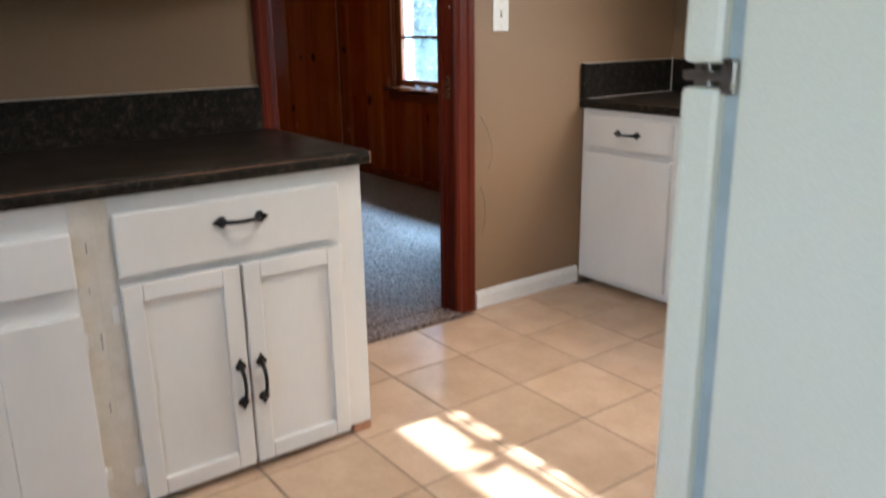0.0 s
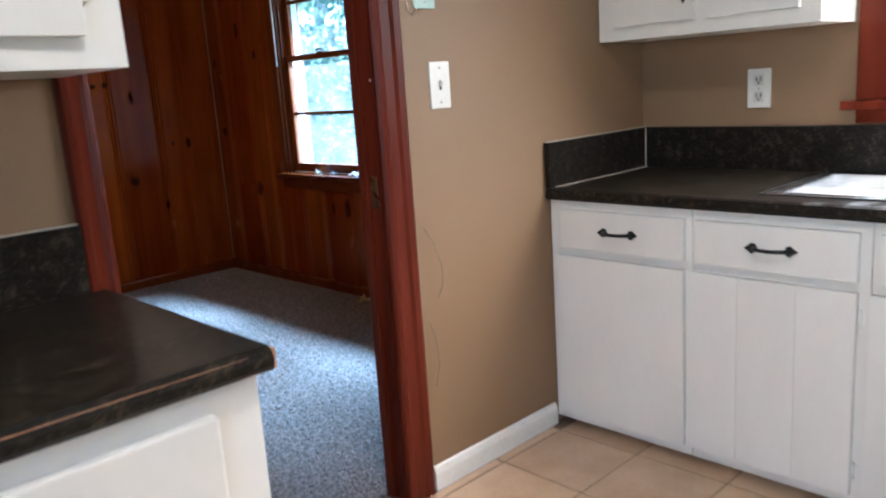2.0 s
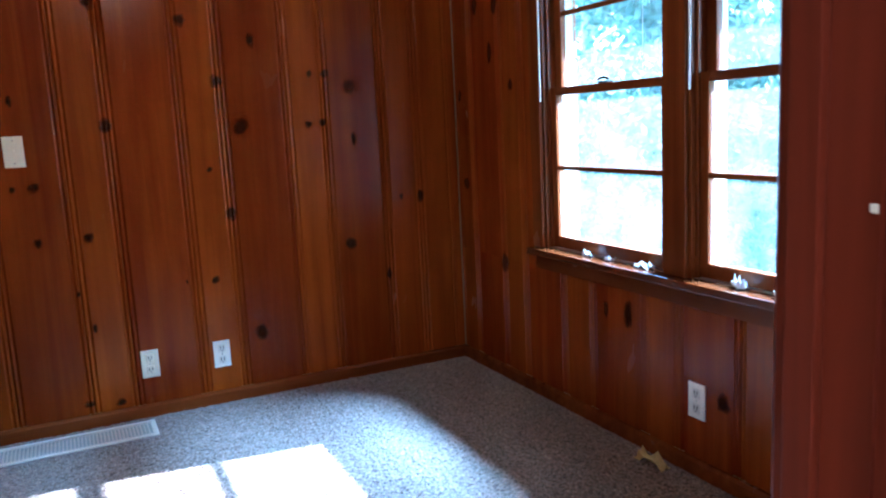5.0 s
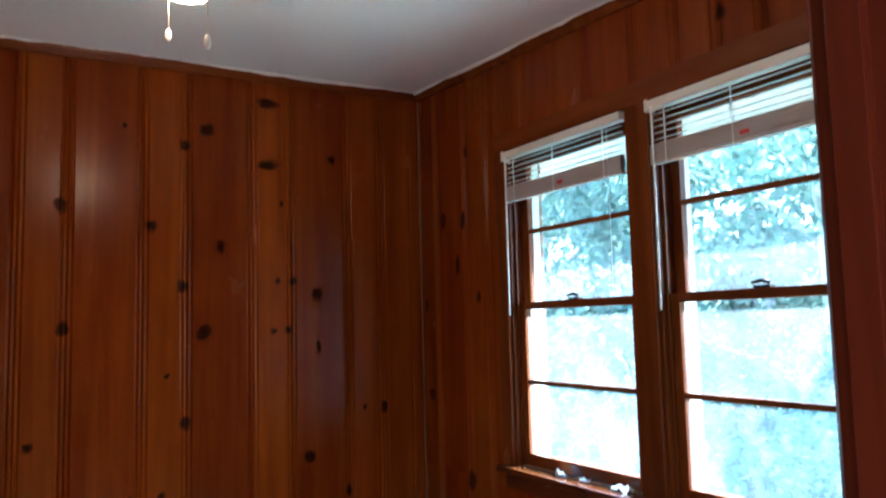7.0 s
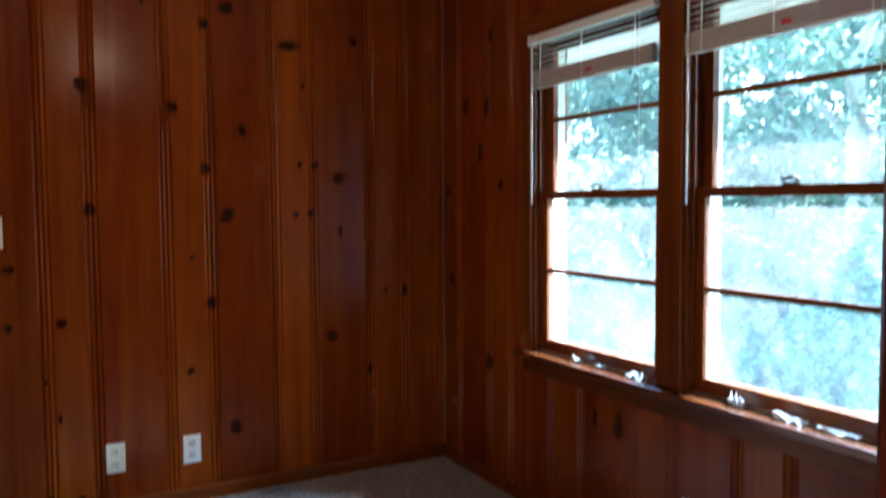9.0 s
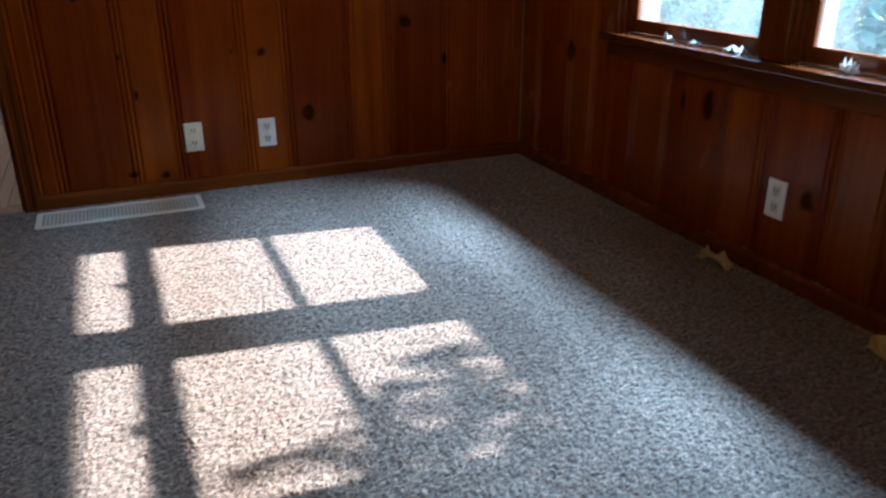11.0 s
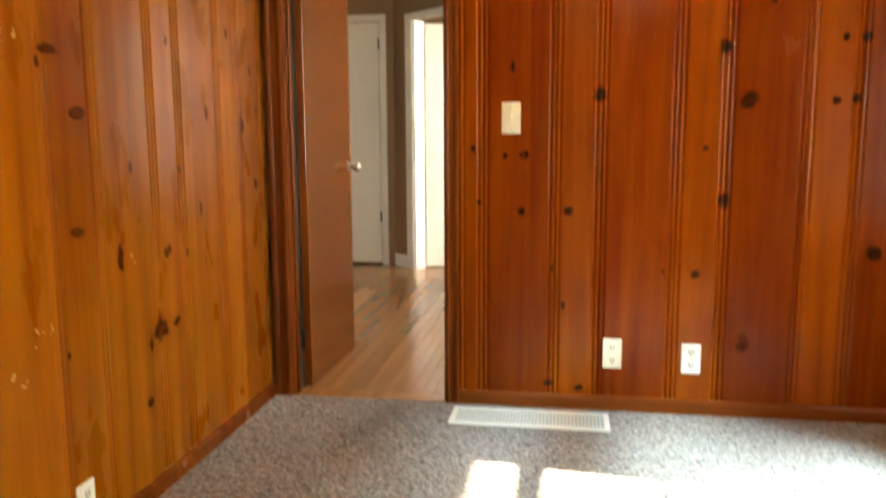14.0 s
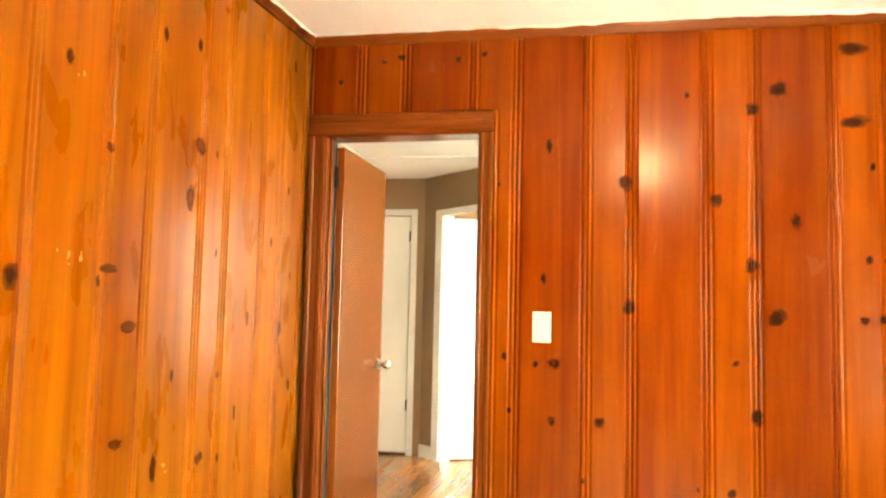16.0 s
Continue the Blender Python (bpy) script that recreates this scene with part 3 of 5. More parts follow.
def moulding(name, outline, runs, material, label, category):
    """runs: (x, y, z, turn, length[, lean]): the outline stands out of the wall and runs along local z."""
    for x, y, z, turn, length, *lean in runs:
        m = pose(x, y, z, 0, *(lean or [0]), turn) @ Matrix(((0, 0, 1, 0), (1, 0, 0, 0), (0, 1, 0, 0), (0, 0, 0, 1)))
        structure(name, extrude(bmesh.new(), outline, m, length), material, label, category)


# Ceiling and crown are sloped so that their edges fit the camera's view.
VIEW_SLOPE = 0.047
VIEW_TILT = math.degrees(math.atan(VIEW_SLOPE))
low = VIEW_SLOPE * (YN - YP)
bm = bmesh.new()
for side in (XW - 0.02, XE + 0.02):
    bm.faces.new([bm.verts.new((side, y, z)) for y, z in ((YP - 0.01, ZC - low), (YN + 0.01, ZC), (YN + 0.01, ZC + 0.004), (YP - 0.01, ZC + 0.004))])
bm.verts.ensure_lookup_table()
for k in range(4):
    bm.faces.new([bm.verts[q] for q in (k, (k + 1) % 4, (k + 1) % 4 + 4, k + 4)])
bmesh.ops.recalc_face_normals(bm, faces=bm.faces)
structure("ceiling_bedroom", bm, CEILING, "off-white bedroom ceiling, tilted to fit the camera's view", "ceiling")
ROUND = [(XE, YN, 180, XE - XW), (XW, YN, -90, YN - YP), (XE, YP, 90, YN - YP), (XW, YP, 0, XE - XW)]
LEANS = [(0.0, 0.0), (0.0, VIEW_TILT), (-low, -VIEW_TILT), (-low, 0.0)]
moulding("trim", CROWN_LINE, [(x, y, CROWN + dz, t, l, lean) for (x, y, t, l), (dz, lean) in zip(ROUND, LEANS)], TRIM_FLAT, "stained pine crown moulding under the ceiling", "crown moulding")


def paint_lip(name, x, y, turn, length, seed, dz, lean):
    """The uneven painted edge where the ceiling laps onto the crown moulding."""
    r = random.Random(seed)
    bm, rows, drop, at = bmesh.new(), [], 0.010, 0.0
    while at < length:
        drop = min(0.020, max(0.004, drop + r.uniform(-0.0035, 0.0035)))
        rows.append([bm.verts.new((at, out, z)) for out, z in ((0.0345, 0.0), (0.0395, -drop * 0.5), (0.0375, -drop), (0.0345, -drop))])
        at += r.uniform(0.012, 0.04)
    for a, b in zip(rows, rows[1:]):
        for k in range(3):
            bm.faces.new((a[k], a[k + 1], b[k + 1], b[k]))
    ob = structure(name, bm, CEILING, "rough painted edge of the ceiling above the moulding", "trim")
    ob.matrix_basis = pose(x, y, ZC + dz, 0, lean, turn)


for n, (x, y, turn, length) in enumerate(ROUND):
    paint_lip("trim_ceiling_edge", x, y, turn, length, 50 + n, *LEANS[n])
moulding("baseboard", BASE_LINE, [(XE, YN, 0, 180, XE - 0.945), (XW, YN, 0, -90, YN - YP), (XE, YP, 0, 90, YN - YP), (XW, YP, 0, 0, 1.05 - XW), (1.965, YP, 0, 0, XE - 1.965)], TRIM_FLAT, "low stained pine baseboard along the carpet", "baseboard")
moulding("baseboard_kitchen", [(0, 0), (0.014, 0), (0.014, 0.055), (0.008, 0.074), (0, 0.078)], [(2.60, YK, 0, 180, 0.61)], TRIM_WHITE, "white painted baseboard on the tan wall", "baseboard")

# ---- doorway between kitchen and bedroom ----
CASE = [(0, 0), (0.10, 0), (0.10, 0.010), (0.088, 0.019), (0.070, 0.019), (0.060, 0.013), (0.030, 0.013), (0.018, 0.019), (0.006, 0.017), (0, 0.010)]


def cased_opening(name, x0, x1, top, y0, y1, widths, upright, rail, label, front=True, back=True):
    """Jambs, a head and moulded casings on both faces of a wall that runs in x."""
    frame_ob = thing(name, label, "door frame", kind="structure")
    part("jamb", block(x0 - 0.02, y0, 0, x0, y1, top), upright, frame_ob)
    part("jamb", block(x1, y0, 0, x1 + 0.02, y1, top), upright, frame_ob)
    part("head_jamb", block(x0 - 0.02, y0, top, x1 + 0.02, y1, top + 0.02), rail, frame_ob)
    part("door_stop", block(x1 - 0.011, y0 + 0.045, 0, x1, y0 + 0.075, top, bevel=0.002), upright, frame_ob)
    part("door_stop", block(x0, y0 + 0.045, 0, x0 + 0.011, y0 + 0.075, top, bevel=0.002), upright, frame_ob)
    wl, wr = widths
    for used, y, sign in ((front, y0, -1), (back, y1, 1)):
        if not used:
            continue
        for x, w, way in ((x0 - 0.004, wl, -1), (x1 + 0.004, wr, 1)):
            if w < 0.02:
                continue
            line = [(u * w / 0.10, v) for u, v in CASE]
            m = Matrix(((way, 0, 0, x), (0, sign, 0, y), (0, 0, 1, 0), (0, 0, 0, 1)))
            part("casing", extrude(bmesh.new(), line, m, top + 0.004), upright, frame_ob)
        line = [(u, v) for u, v in CASE]
        m = Matrix(((0, 0, 1, x0 - 0.004 - wl), (0, sign, 0, y), (1, 0, 0, top + 0.004), (0, 0, 0, 1)))
        part("head_casing", extrude(bmesh.new(), line, m, x1 - x0 + 0.008 + wl + wr), rail, frame_ob)
    return frame_ob


doorway = cased_opening("door_frame_1", DL, DR, DH, YK, YP, (0.065, 0.105), CASING, CASING_FLAT, "dark red-stained wood casing round the open doorway")
part("strike_plate", block(DR - 0.003, YK + 0.012, 0.90, DR + 0.001, YK + 0.040, 0.985, bevel=0.001), NICKEL, doorway, "worn metal strike plate")
for z in (1.24,):
    part("paint_chip", block(DR - 0.002, YK + 0.002, z, DR + 0.002, YK + 0.008, z + 0.007, bevel=0.0008), CREAM, doorway, "pale chipped spot")
hall_frame = cased_opening("door_frame_2", HALL_L, HALL_R, HALL_H, YN, YN + 0.13, (0.085, 0.062), TRIM_PINE, TRIM_FLAT, "stained pine casing round the hall door", back=False)


# Black strip added in place of the dark shade between jamb and door.
part("weatherstrip", block(HALL_L, YN + 0.085, 0.0, HALL_L + 0.009, YN + 0.128, HALL_H, bevel=0.001), SLOT, hall_frame, "black strip standing in for the shade in the hinge gap")


# ---- hall ----
hall = wall_with_holes("wall_hall_end", "x", 9.6, 9.72, -1.4, 2.2, 0, ZC, [(-1.05, -0.33, 0, 2.27)], TAN, "tan hall wall with a white closet door")
wall_with_holes("wall_hall_west", "y", -1.5, -1.4, YN + 0.12, 9.7, 0, ZC, [], TAN, "plain tan hall wall")
# Opening added out of view for the hall's fill lamp.
wall_with_holes("wall_hall_east", "y", 1.75, 1.85, YN + 0.12, 7.9, 0, ZC, [(6.55, 7.65, 0.9, 2.1)], TAN, "tan hall wall with an added opening for the fill lamp")
DIAG = pose(-0.20, 9.6, 0, 0, 0, -42)
bm = slab(slab(slab(bmesh.new(), 0, 0, 0, 0.30, 0.1, ZC), 0.30, 0, 2.24, 1.10, 0.1, ZC), 1.10, 0, 0, 2.9, 0.1, ZC)
diag = structure("wall_hall_diagonal", bm, TAN, "tan angled hall wall with a white cased doorway", "wall")
diag.matrix_basis = DIAG
structure("ceiling_hall", block(-1.5, YN + 0.12, ZC, 3.3, 11.6, ZC + 0.1), CEILING, "off-white hall ceiling", "ceiling")
structure("floor_hall_base", block(-1.5, YN + 0.12, -0.2, 3.3, 11.6, -0.004), GROUT, "subfloor under the hall boards", "floor")
structure("threshold", block(HALL_L, YN - 0.005, -0.004, HALL_R, YN + 0.13, 0.006, bevel=0.003), OAK, "worn wood threshold under the hall door", "threshold")
hall_floor = thing("floor_hall", "narrow golden oak strip flooring with a soft shine", "wood floor", kind="structure")
strip = mesh_of("plank", block(0, 0, 0, 0.0565, 5.55, 0.009, bevel=0.0012), OAK)
for i in range(54):
    piece("plank", strip, hall_floor, pose(-1.4 + 0.058 * i, YN + 0.131, -0.003))
# Unseen panel added so that no far-room light shows under the closet door.
structure("closet_back", block(-1.2, 9.66, 0, -0.2, 9.70, ZC), TAN, "unseen panel added to block light under the closet door", "wall")
wall_with_holes("wall_bedroom_far", "x", 11.4, 11.5, -1.5, 3.3, 0, ZC, [], TRIM_WHITE, "pale bedroom wall beyond the hall")
wall_with_holes("wall_bedroom_side", "y", 3.2, 3.3, YN + 0.12, 11.5, 0, ZC, [], TRIM_WHITE, "pale bedroom wall beyond the hall")

closet = thing("closet_door", "flat white painted closet door, closed", "door", pose(-1.05, 9.6, 0), kind="structure")
part("leaf", block(0.012, 0.0, 0.03, 0.71, 0.035, 2.262, bevel=0.002), WHITE, closet)
for x0, z0, x1, z1 in ((-0.06, 0, 0.0, 2.33), (0.72, 0, 0.78, 2.33), (0.0, 2.27, 0.72, 2.33)):
    part("casing", block(x0, -0.016, z0, x1, 0.0, z1, bevel=0.003), TRIM_WHITE, closet)
for z in (0.42, 2.02):
    part("hinge", block(0.704, -0.012, z, 0.722, 0.0, z + 0.10, bevel=0.002), IRON, closet, "dark butt hinge")
white_frame = thing("bedroom_door_frame", "white painted door casing in the angled wall", "door frame", DIAG, kind="structure")
part("casing", block(0.20, -0.018, 0, 0.30, 0.0, 2.30, bevel=0.003), TRIM_WHITE, white_frame)
part("jamb", block(0.30, -0.002, 0, 0.318, 0.11, 2.24), TRIM_WHITE, white_frame)
part("jamb", block(1.082, -0.002, 0, 1.10, 0.11, 2.24), TRIM_WHITE, white_frame)
part("casing", block(1.10, -0.018, 0, 1.20, 0.0, 2.30, bevel=0.003), TRIM_WHITE, white_frame)
part("head_casing", block(0.30, -0.018, 2.24, 1.10, 0.0, 2.30, bevel=0.003), TRIM_WHITE, white_frame)
part("baseboard", block(0.0, -0.014, 0, 0.20, 0.0, 0.12, bevel=0.004), TRIM_WHITE, white_frame)
open_door = thing("bedroom_door", "flat white door standing open into a bright room", "door", DIAG @ pose(0.33, 0.11, 0, 0, 0, 62))
part("leaf", block(0, 0, 0.02, 0.74, 0.035, 2.22, bevel=0.002), WHITE, open_door)
part("knob", lathe(bmesh.new(), [(0.012, 0), (0.012, 0.03), (0.026, 0.04), (0.028, 0.055), (0.016, 0.066)], pose(0.68, 0, 1.0, 90), 16), IRON, open_door, "small dark knob")
hatch = thing("attic_hatch", "off-white attic hatch panel with a raised frame in the hall ceiling", "hatch")
part("panel", block(-0.5, 7.3, ZC - 0.012, 0.5, 8.5, ZC - 0.001, bevel=0.003), TRIM_WHITE, hatch)
part("frame", slab(slab(block(-0.56, 7.24, ZC - 0.022, 0.56, 7.30, ZC, bevel=0.003), -0.56, 8.5, ZC - 0.022, 0.56, 8.56, ZC, bevel=0.003), -0.56, 7.3, ZC - 0.022, -0.5, 8.5, ZC, bevel=0.003), TRIM_WHITE, hatch)

# the hall door, open into the hall
hall_door = thing("hall_door", "flush varnished wood door standing open into the hall", "door", pose(0.174, YN + 0.115, 0, 0, 0, 88.6), kind="")
part("leaf", block(0, -0.036, 0.02, 0.70, 0, 2.125, bevel=0.002), DOOR_WOOD, hall_door)
for side in (-1, 1):
    y0 = -0.036 if side < 0 else 0.0
    m = pose(0.645, y0, 1.05, 90 if side < 0 else -90)
    part("knob", lathe(bmesh.new(), [(0.030, 0), (0.030, 0.006), (0.012, 0.010), (0.011, 0.030), (0.024, 0.042), (0.028, 0.056), (0.022, 0.068), (0.004, 0.070)], m, 20), NICKEL, hall_door, "brushed metal door knob")
for z in (0.20, 1.93):
    h = part("hinge", block(-0.012, -0.010, z, 0.004, 0.004, z + 0.095, bevel=0.002), IRON, hall_door, "dark butt hinge")
    part("hinge_pin", tube(bmesh.new(), [(-0.008, 0.004, z - 0.006), (-0.008, 0.004, z + 0.104)], 0.006, 8), IRON, h)


# ---- double window of the bedroom ----
def sash(parent, y0, y1, z0, z1, x, bar, rail_low, rail_high):
    """A wooden sash with one horizontal bar and two panes, in the plane x."""
    d, s = 0.030, 0.045
    sash_ob = part("sash", block(x, y0, z0, x + d, y0 + s, z1, bevel=0.003), TRIM_PINE, parent)
    part("stile", block(x, y1 - s, z0, x + d, y1, z1, bevel=0.003), TRIM_PINE, sash_ob)
    part("rail", block(x, y0 + s, z0, x + d, y1 - s, z0 + rail_low, bevel=0.003), TRIM_DEEP, sash_ob)
    part("rail", block(x, y0 + s, z1 - rail_high, x + d, y1 - s, z1, bevel=0.003), TRIM_DEEP, sash_ob)
    part("muntin", block(x + 0.004, y0 + s, bar - 0.010, x + d - 0.004, y1 - s, bar + 0.010, bevel=0.003), TRIM_DEEP, sash_ob)
    for lo, hi in ((z0 + rail_low, bar - 0.010), (bar + 0.010, z1 - rail_high)):
        pane = part("pane", block(x + 0.013, y0 + s, lo, x + 0.016, y1 - s, hi), GLASS, sash_ob)
        pane.visible_shadow = False


def window_unit(y0, y1, name):
    w = thing(name, "dark wooden double-hung window with horizontal bars", "window", pose(XE, y0, W_LO), kind="structure")
    w.matrix_basis = Matrix()
    xin = XE + 0.032
    for a in (y0, y1 - 0.018):
        part("jamb", block(XE, a, W_LO, XE + 0.10, a + 0.018, W_HI), TRIM_PINE, w)
        part("outer_casing", block(XE + 0.10, a, W_LO, XE + 0.165, a + 0.018, W_HI, bevel=0.002), SOFFIT, w, "white painted outer casing")
    part("head_jamb", block(XE, y0, W_HI - 0.018, XE + 0.19, y1, W_HI), TRIM_DEEP, w)
    part("outer_sill", block(XE + 0.09, y0, W_LO - 0.02, XE + 0.24, y1, W_LO + 0.012, bevel=0.004), TRIM_DEEP, w)
    part("stop", block(XE + 0.018, y0 + 0.018, W_LO, xin - 0.001, y0 + 0.030, W_HI - 0.018, bevel=0.002), TRIM_PINE, w)
    part("stop", block(XE + 0.018, y1 - 0.030, W_LO, xin - 0.001, y1 - 0.018, W_HI - 0.018, bevel=0.002), TRIM_PINE, w)
    sash(w, y0 + 0.018, y1 - 0.018, W_LO + 0.004, 1.448, xin, 1.098, 0.052, 0.034)
    sash(w, y0 + 0.018, y1 - 0.018, 1.414, W_HI - 0.018, xin + 0.034, 1.762, 0.034, 0.045)
    mid = (y0 + y1) / 2
    latch = part("sash_lock", block(xin - 0.002, mid - 0.030, 1.448, xin + 0.028, mid + 0.030, 1.456, bevel=0.002), IRON, w, "dark metal sash lock")
    part("lever", tube(bmesh.new(), [(xin + 0.012, mid - 0.022, 1.462), (xin + 0.004, mid + 0.004, 1.470), (xin + 0.002, mid + 0.036, 1.464)], 0.006), IRON, latch)
    return w


window_unit(*W_N, "window_1")
window_unit(*W_S, "window_2")
surround = thing("window_trim", "stained pine casing, mullion, stool and apron round the double window", "window trim", kind="structure")
part("casing", block(XE - 0.017, W_N[1] - 0.004, W_LO + 0.0, XE, W_N[1] + 0.072, W_HI + 0.004, bevel=0.004), TRIM_PINE, surround)
part("casing", block(XE - 0.017, W_S[0] - 0.10, W_LO, XE, W_S[0] + 0.004, W_HI + 0.004, bevel=0.004), TRIM_PINE, surround)
part("mullion", block(XE - 0.017, W_S[1] - 0.004, W_LO, XE, W_N[0] + 0.004, W_HI + 0.004, bevel=0.004), TRIM_PINE, surround)
part("head_casing", block(XE - 0.019, W_S[0] - 0.10, W_HI + 0.004, XE, W_N[1] + 0.062, W_HI + 0.09, bevel=0.004), TRIM_DEEP, surround)
part("window_sill", block(XE - 0.058, 3.12, W_LO - 0.032, XE + 0.034, 5.012, W_LO - 0.001, bevel=0.006), SILL, surround)
part("apron", block(XE - 0.016, 3.135, W_LO - 0.10, XE, 4.995, W_LO - 0.033, bevel=0.004), TRIM_DEEP, surround)


def raised_blind(y0, y1):
    b = thing("window_blind", "white mini blind raised to a thick stack, tilt wand hanging", "window blind", pose(XE - 0.012, (y0 + y1) / 2, W_HI), group="raised blinds")
    h = (y1 - y0) / 2
    x0, x1 = -0.016, 0.014
    part("headrail", block(x0 - 0.004, -h, -0.036, x1 + 0.006, h, -0.003, bevel=0.003), FAN_WHITE, b)
    part("bracket", block(x0 - 0.006, h - 0.004, -0.042, x1 + 0.008, h + 0.004, 0.002, bevel=0.001), FAN_WHITE, b)
    slat_me = mesh_of("slat", block(-0.010, -h + 0.01, -0.0005, 0.010, h - 0.01, 0.0005), FOIL)
    for k in range(5):
        piece("slat", slat_me, b, pose(0, 0, -0.054 - 0.0225 * k, 0, -6, 0))
    stack = mesh_of("slat", block(-0.0135, -h + 0.008, -0.0011, 0.0135, h - 0.008, 0.0011, bevel=0.0005), FOIL)
    for k in range(19):
        piece("slat", stack, b, pose(0, 0.001 * (k % 3), -0.162 - 0.0030 * k, 0, 2 * (k % 4) - 3, 0))
    rail = part("bottom_rail", block(-0.014, -h + 0.006, -0.232, 0.014, h - 0.006, -0.220, bevel=0.003), FOIL, b)
    part("tag", block(-0.0165, -h * 0.1, -0.210, -0.0152, -h * 0.1 + 0.035, -0.196), RED_TAG, b, "small red warning tag")
    for y in (-h * 0.75, 0.02, h * 0.78):
        part("ladder_tape", block(-0.0155, y, -0.232, -0.0145, y + 0.006, -0.04), PLASTIC, b)
    part("wand", tube(bmesh.new(), [(-0.022, h - 0.03, -0.03), (-0.024, h - 0.032, -0.4), (-0.024, h - 0.031, -0.735)], 0.0042), PLASTIC, b, "clear tilt wand")
    part("cord", tube(bmesh.new(), [(-0.020, -h + 0.07, -0.03), (-0.021, -h + 0.068, -0.5), (-0.021, -h + 0.07, -0.66)], 0.0012, 5), PLASTIC, b)
    return b


raised_blind(4.155, 4.925)
raised_blind(3.25, 4.02)


def crumple(name, x, y, z, size, material, label, category, seed):
    """A thin crumpled scrap."""
    r = random.Random(seed)
    bm = bmesh.new()
    n = 5
    vs = [[bm.verts.new((x + size[0] * (i / n - 0.5) + r.uniform(-.15, .15) * size[0] / n, y + size[1] * (j / n - 0.5) + r.uniform(-.15, .15) * size[1] / n, z + 0.002 + r.random() ** 2 * size[2])) for j in range(n + 1)] for i in range(n + 1)]
    for i in range(n):
        for j in range(n):
            bm.faces.new((vs[i][j], vs[i + 1][j], vs[i + 1][j + 1], vs[i][j + 1]))
    low = min(v.co.z for v in bm.verts)
    for v in bm.verts:
        v.co.z += z - low
    ob = part(name, bm, material)
    solid = ob.modifiers.new("thickness", "SOLIDIFY")
    solid.thickness = 0.0012
    solid.offset = 1
    return tagged(ob, label, category)


for k, (y, sx, sy, h) in enumerate(((4.62, 0.03, 0.05, 0.035), (4.48, 0.03, 0.04, 0.02), (4.27, 0.04, 0.08, 0.03), (3.80, 0.03, 0.05, 0.05), (3.60, 0.04, 0.10, 0.025), (3.44, 0.03, 0.12, 0.02))):
    crumple("plastic_scrap", XE + 0.004, y, W_LO - 0.001, (sx, sy, h), PLASTIC, "crumpled clear plastic scrap lying on the window sill", "scrap", 20 + k)
crumple("card_scrap", XE - 0.075, 4.14, 0.012, (0.05, 0.15, 0.055), CARD, "bent yellow card scrap on the carpet by the wall", "scrap", 41)
crumple("card_scrap", XE - 0.10, 3.42, 0.012, (0.06, 0.10, 0.05), CARD, "bent yellow card scrap on the carpet by the wall", "scrap", 42)


# ---- plates on the walls ----
def wall_plate(name, m, kind, material, label):
    """A plate in local x (along) and z (up), standing out in local y."""
    w, h = 0.040, 0.066
    p = thing(name, label, "wall plate", m)
    part("plate", block(-w, -0.001, -h, w, 0.006, h, bevel=0.003), material, p)
    if kind == "outlet":
        for z in (0.028, -0.028):
            s = part("socket", block(-0.017, 0.004, z - 0.019, 0.017, 0.0085, z + 0.019, bevel=0.002), material if material is IVORY else SOCKET, p)
            for x in (-0.007, 0.007):
                part("slot", block(x - 0.0022, 0.007, z - 0.004, x + 0.0022, 0.0092, z + 0.011), SLOT, s)
            part("ground_hole", block(-0.003, 0.007, z - 0.013, 0.003, 0.0092, z - 0.007), SLOT, s)
    elif kind == "switch":
        part("slot", block(-0.004, 0.005, -0.013, 0.004, 0.0068, 0.013), material if material is IVORY else SLOT, p)
        part("toggle", block(-0.0042, 0.005, -0.002, 0.0042, 0.018, 0.010, bevel=0.001), material, p)
    elif kind == "jack":
        part("port", block(-0.009, 0.005, -0.009, 0.009, 0.0075, 0.009, bevel=0.001), SLOT, p)
        part("bezel", block(-0.014, 0.005, -0.014, 0.014, 0.0065, 0.014, bevel=0.002), material, p)
    for z in ((-0.048, 0.048) if kind in ("switch", "jack") else (0.0,)):
        part("screw", lathe(bmesh.new(), [(0.0035, 0.005), (0.0035, 0.0072), (0.001, 0.0078)], Matrix(((1, 0, 0, 0), (0, 0, 1, 0), (0, 1, 0, z), (0, 0, 0, 1))), 10), NICKEL, p)
    return p


wall_plate("power_outlet", facing(1.619, YN, 0.268, "south"), "outlet", IVORY, "ivory duplex outlet low on the pine wall")
wall_plate("power_outlet", facing(1.951, YN, 0.258, "south"), "outlet", PLATE, "white duplex outlet low on the pine wall")
wall_plate("light_switch", facing(1.172, YN, 1.287, "south"), "switch", IVORY, "cream light switch on the pine wall beside the door")
wall_plate("power_outlet", facing(XW, 4.325, 0.165, "east"), "outlet", PLATE, "white duplex outlet low on the pine wall")
wall_plate("power_outlet", facing(XE, 3.985, 0.293, "west"), "outlet", PLATE, "white duplex outlet on the pine wall below the window")
wall_plate("light_switch", facing(2.124, YK, 1.218, "south"), "switch", PLATE, "white toggle switch on the tan kitchen wall")
jack = wall_plate("phone_jack", facing(2.083, YK, 1.495, "south"), "jack", MINT, "mint green phone jack plate on the tan wall")
part("wire", tube(bmesh.new(), [(0.03, 0.004, -0.066), (0.05, 0.006, -0.085), (0.062, 0.005, -0.075), (0.064, 0.003, -0.05)], 0.002, 6), CREAM, jack)
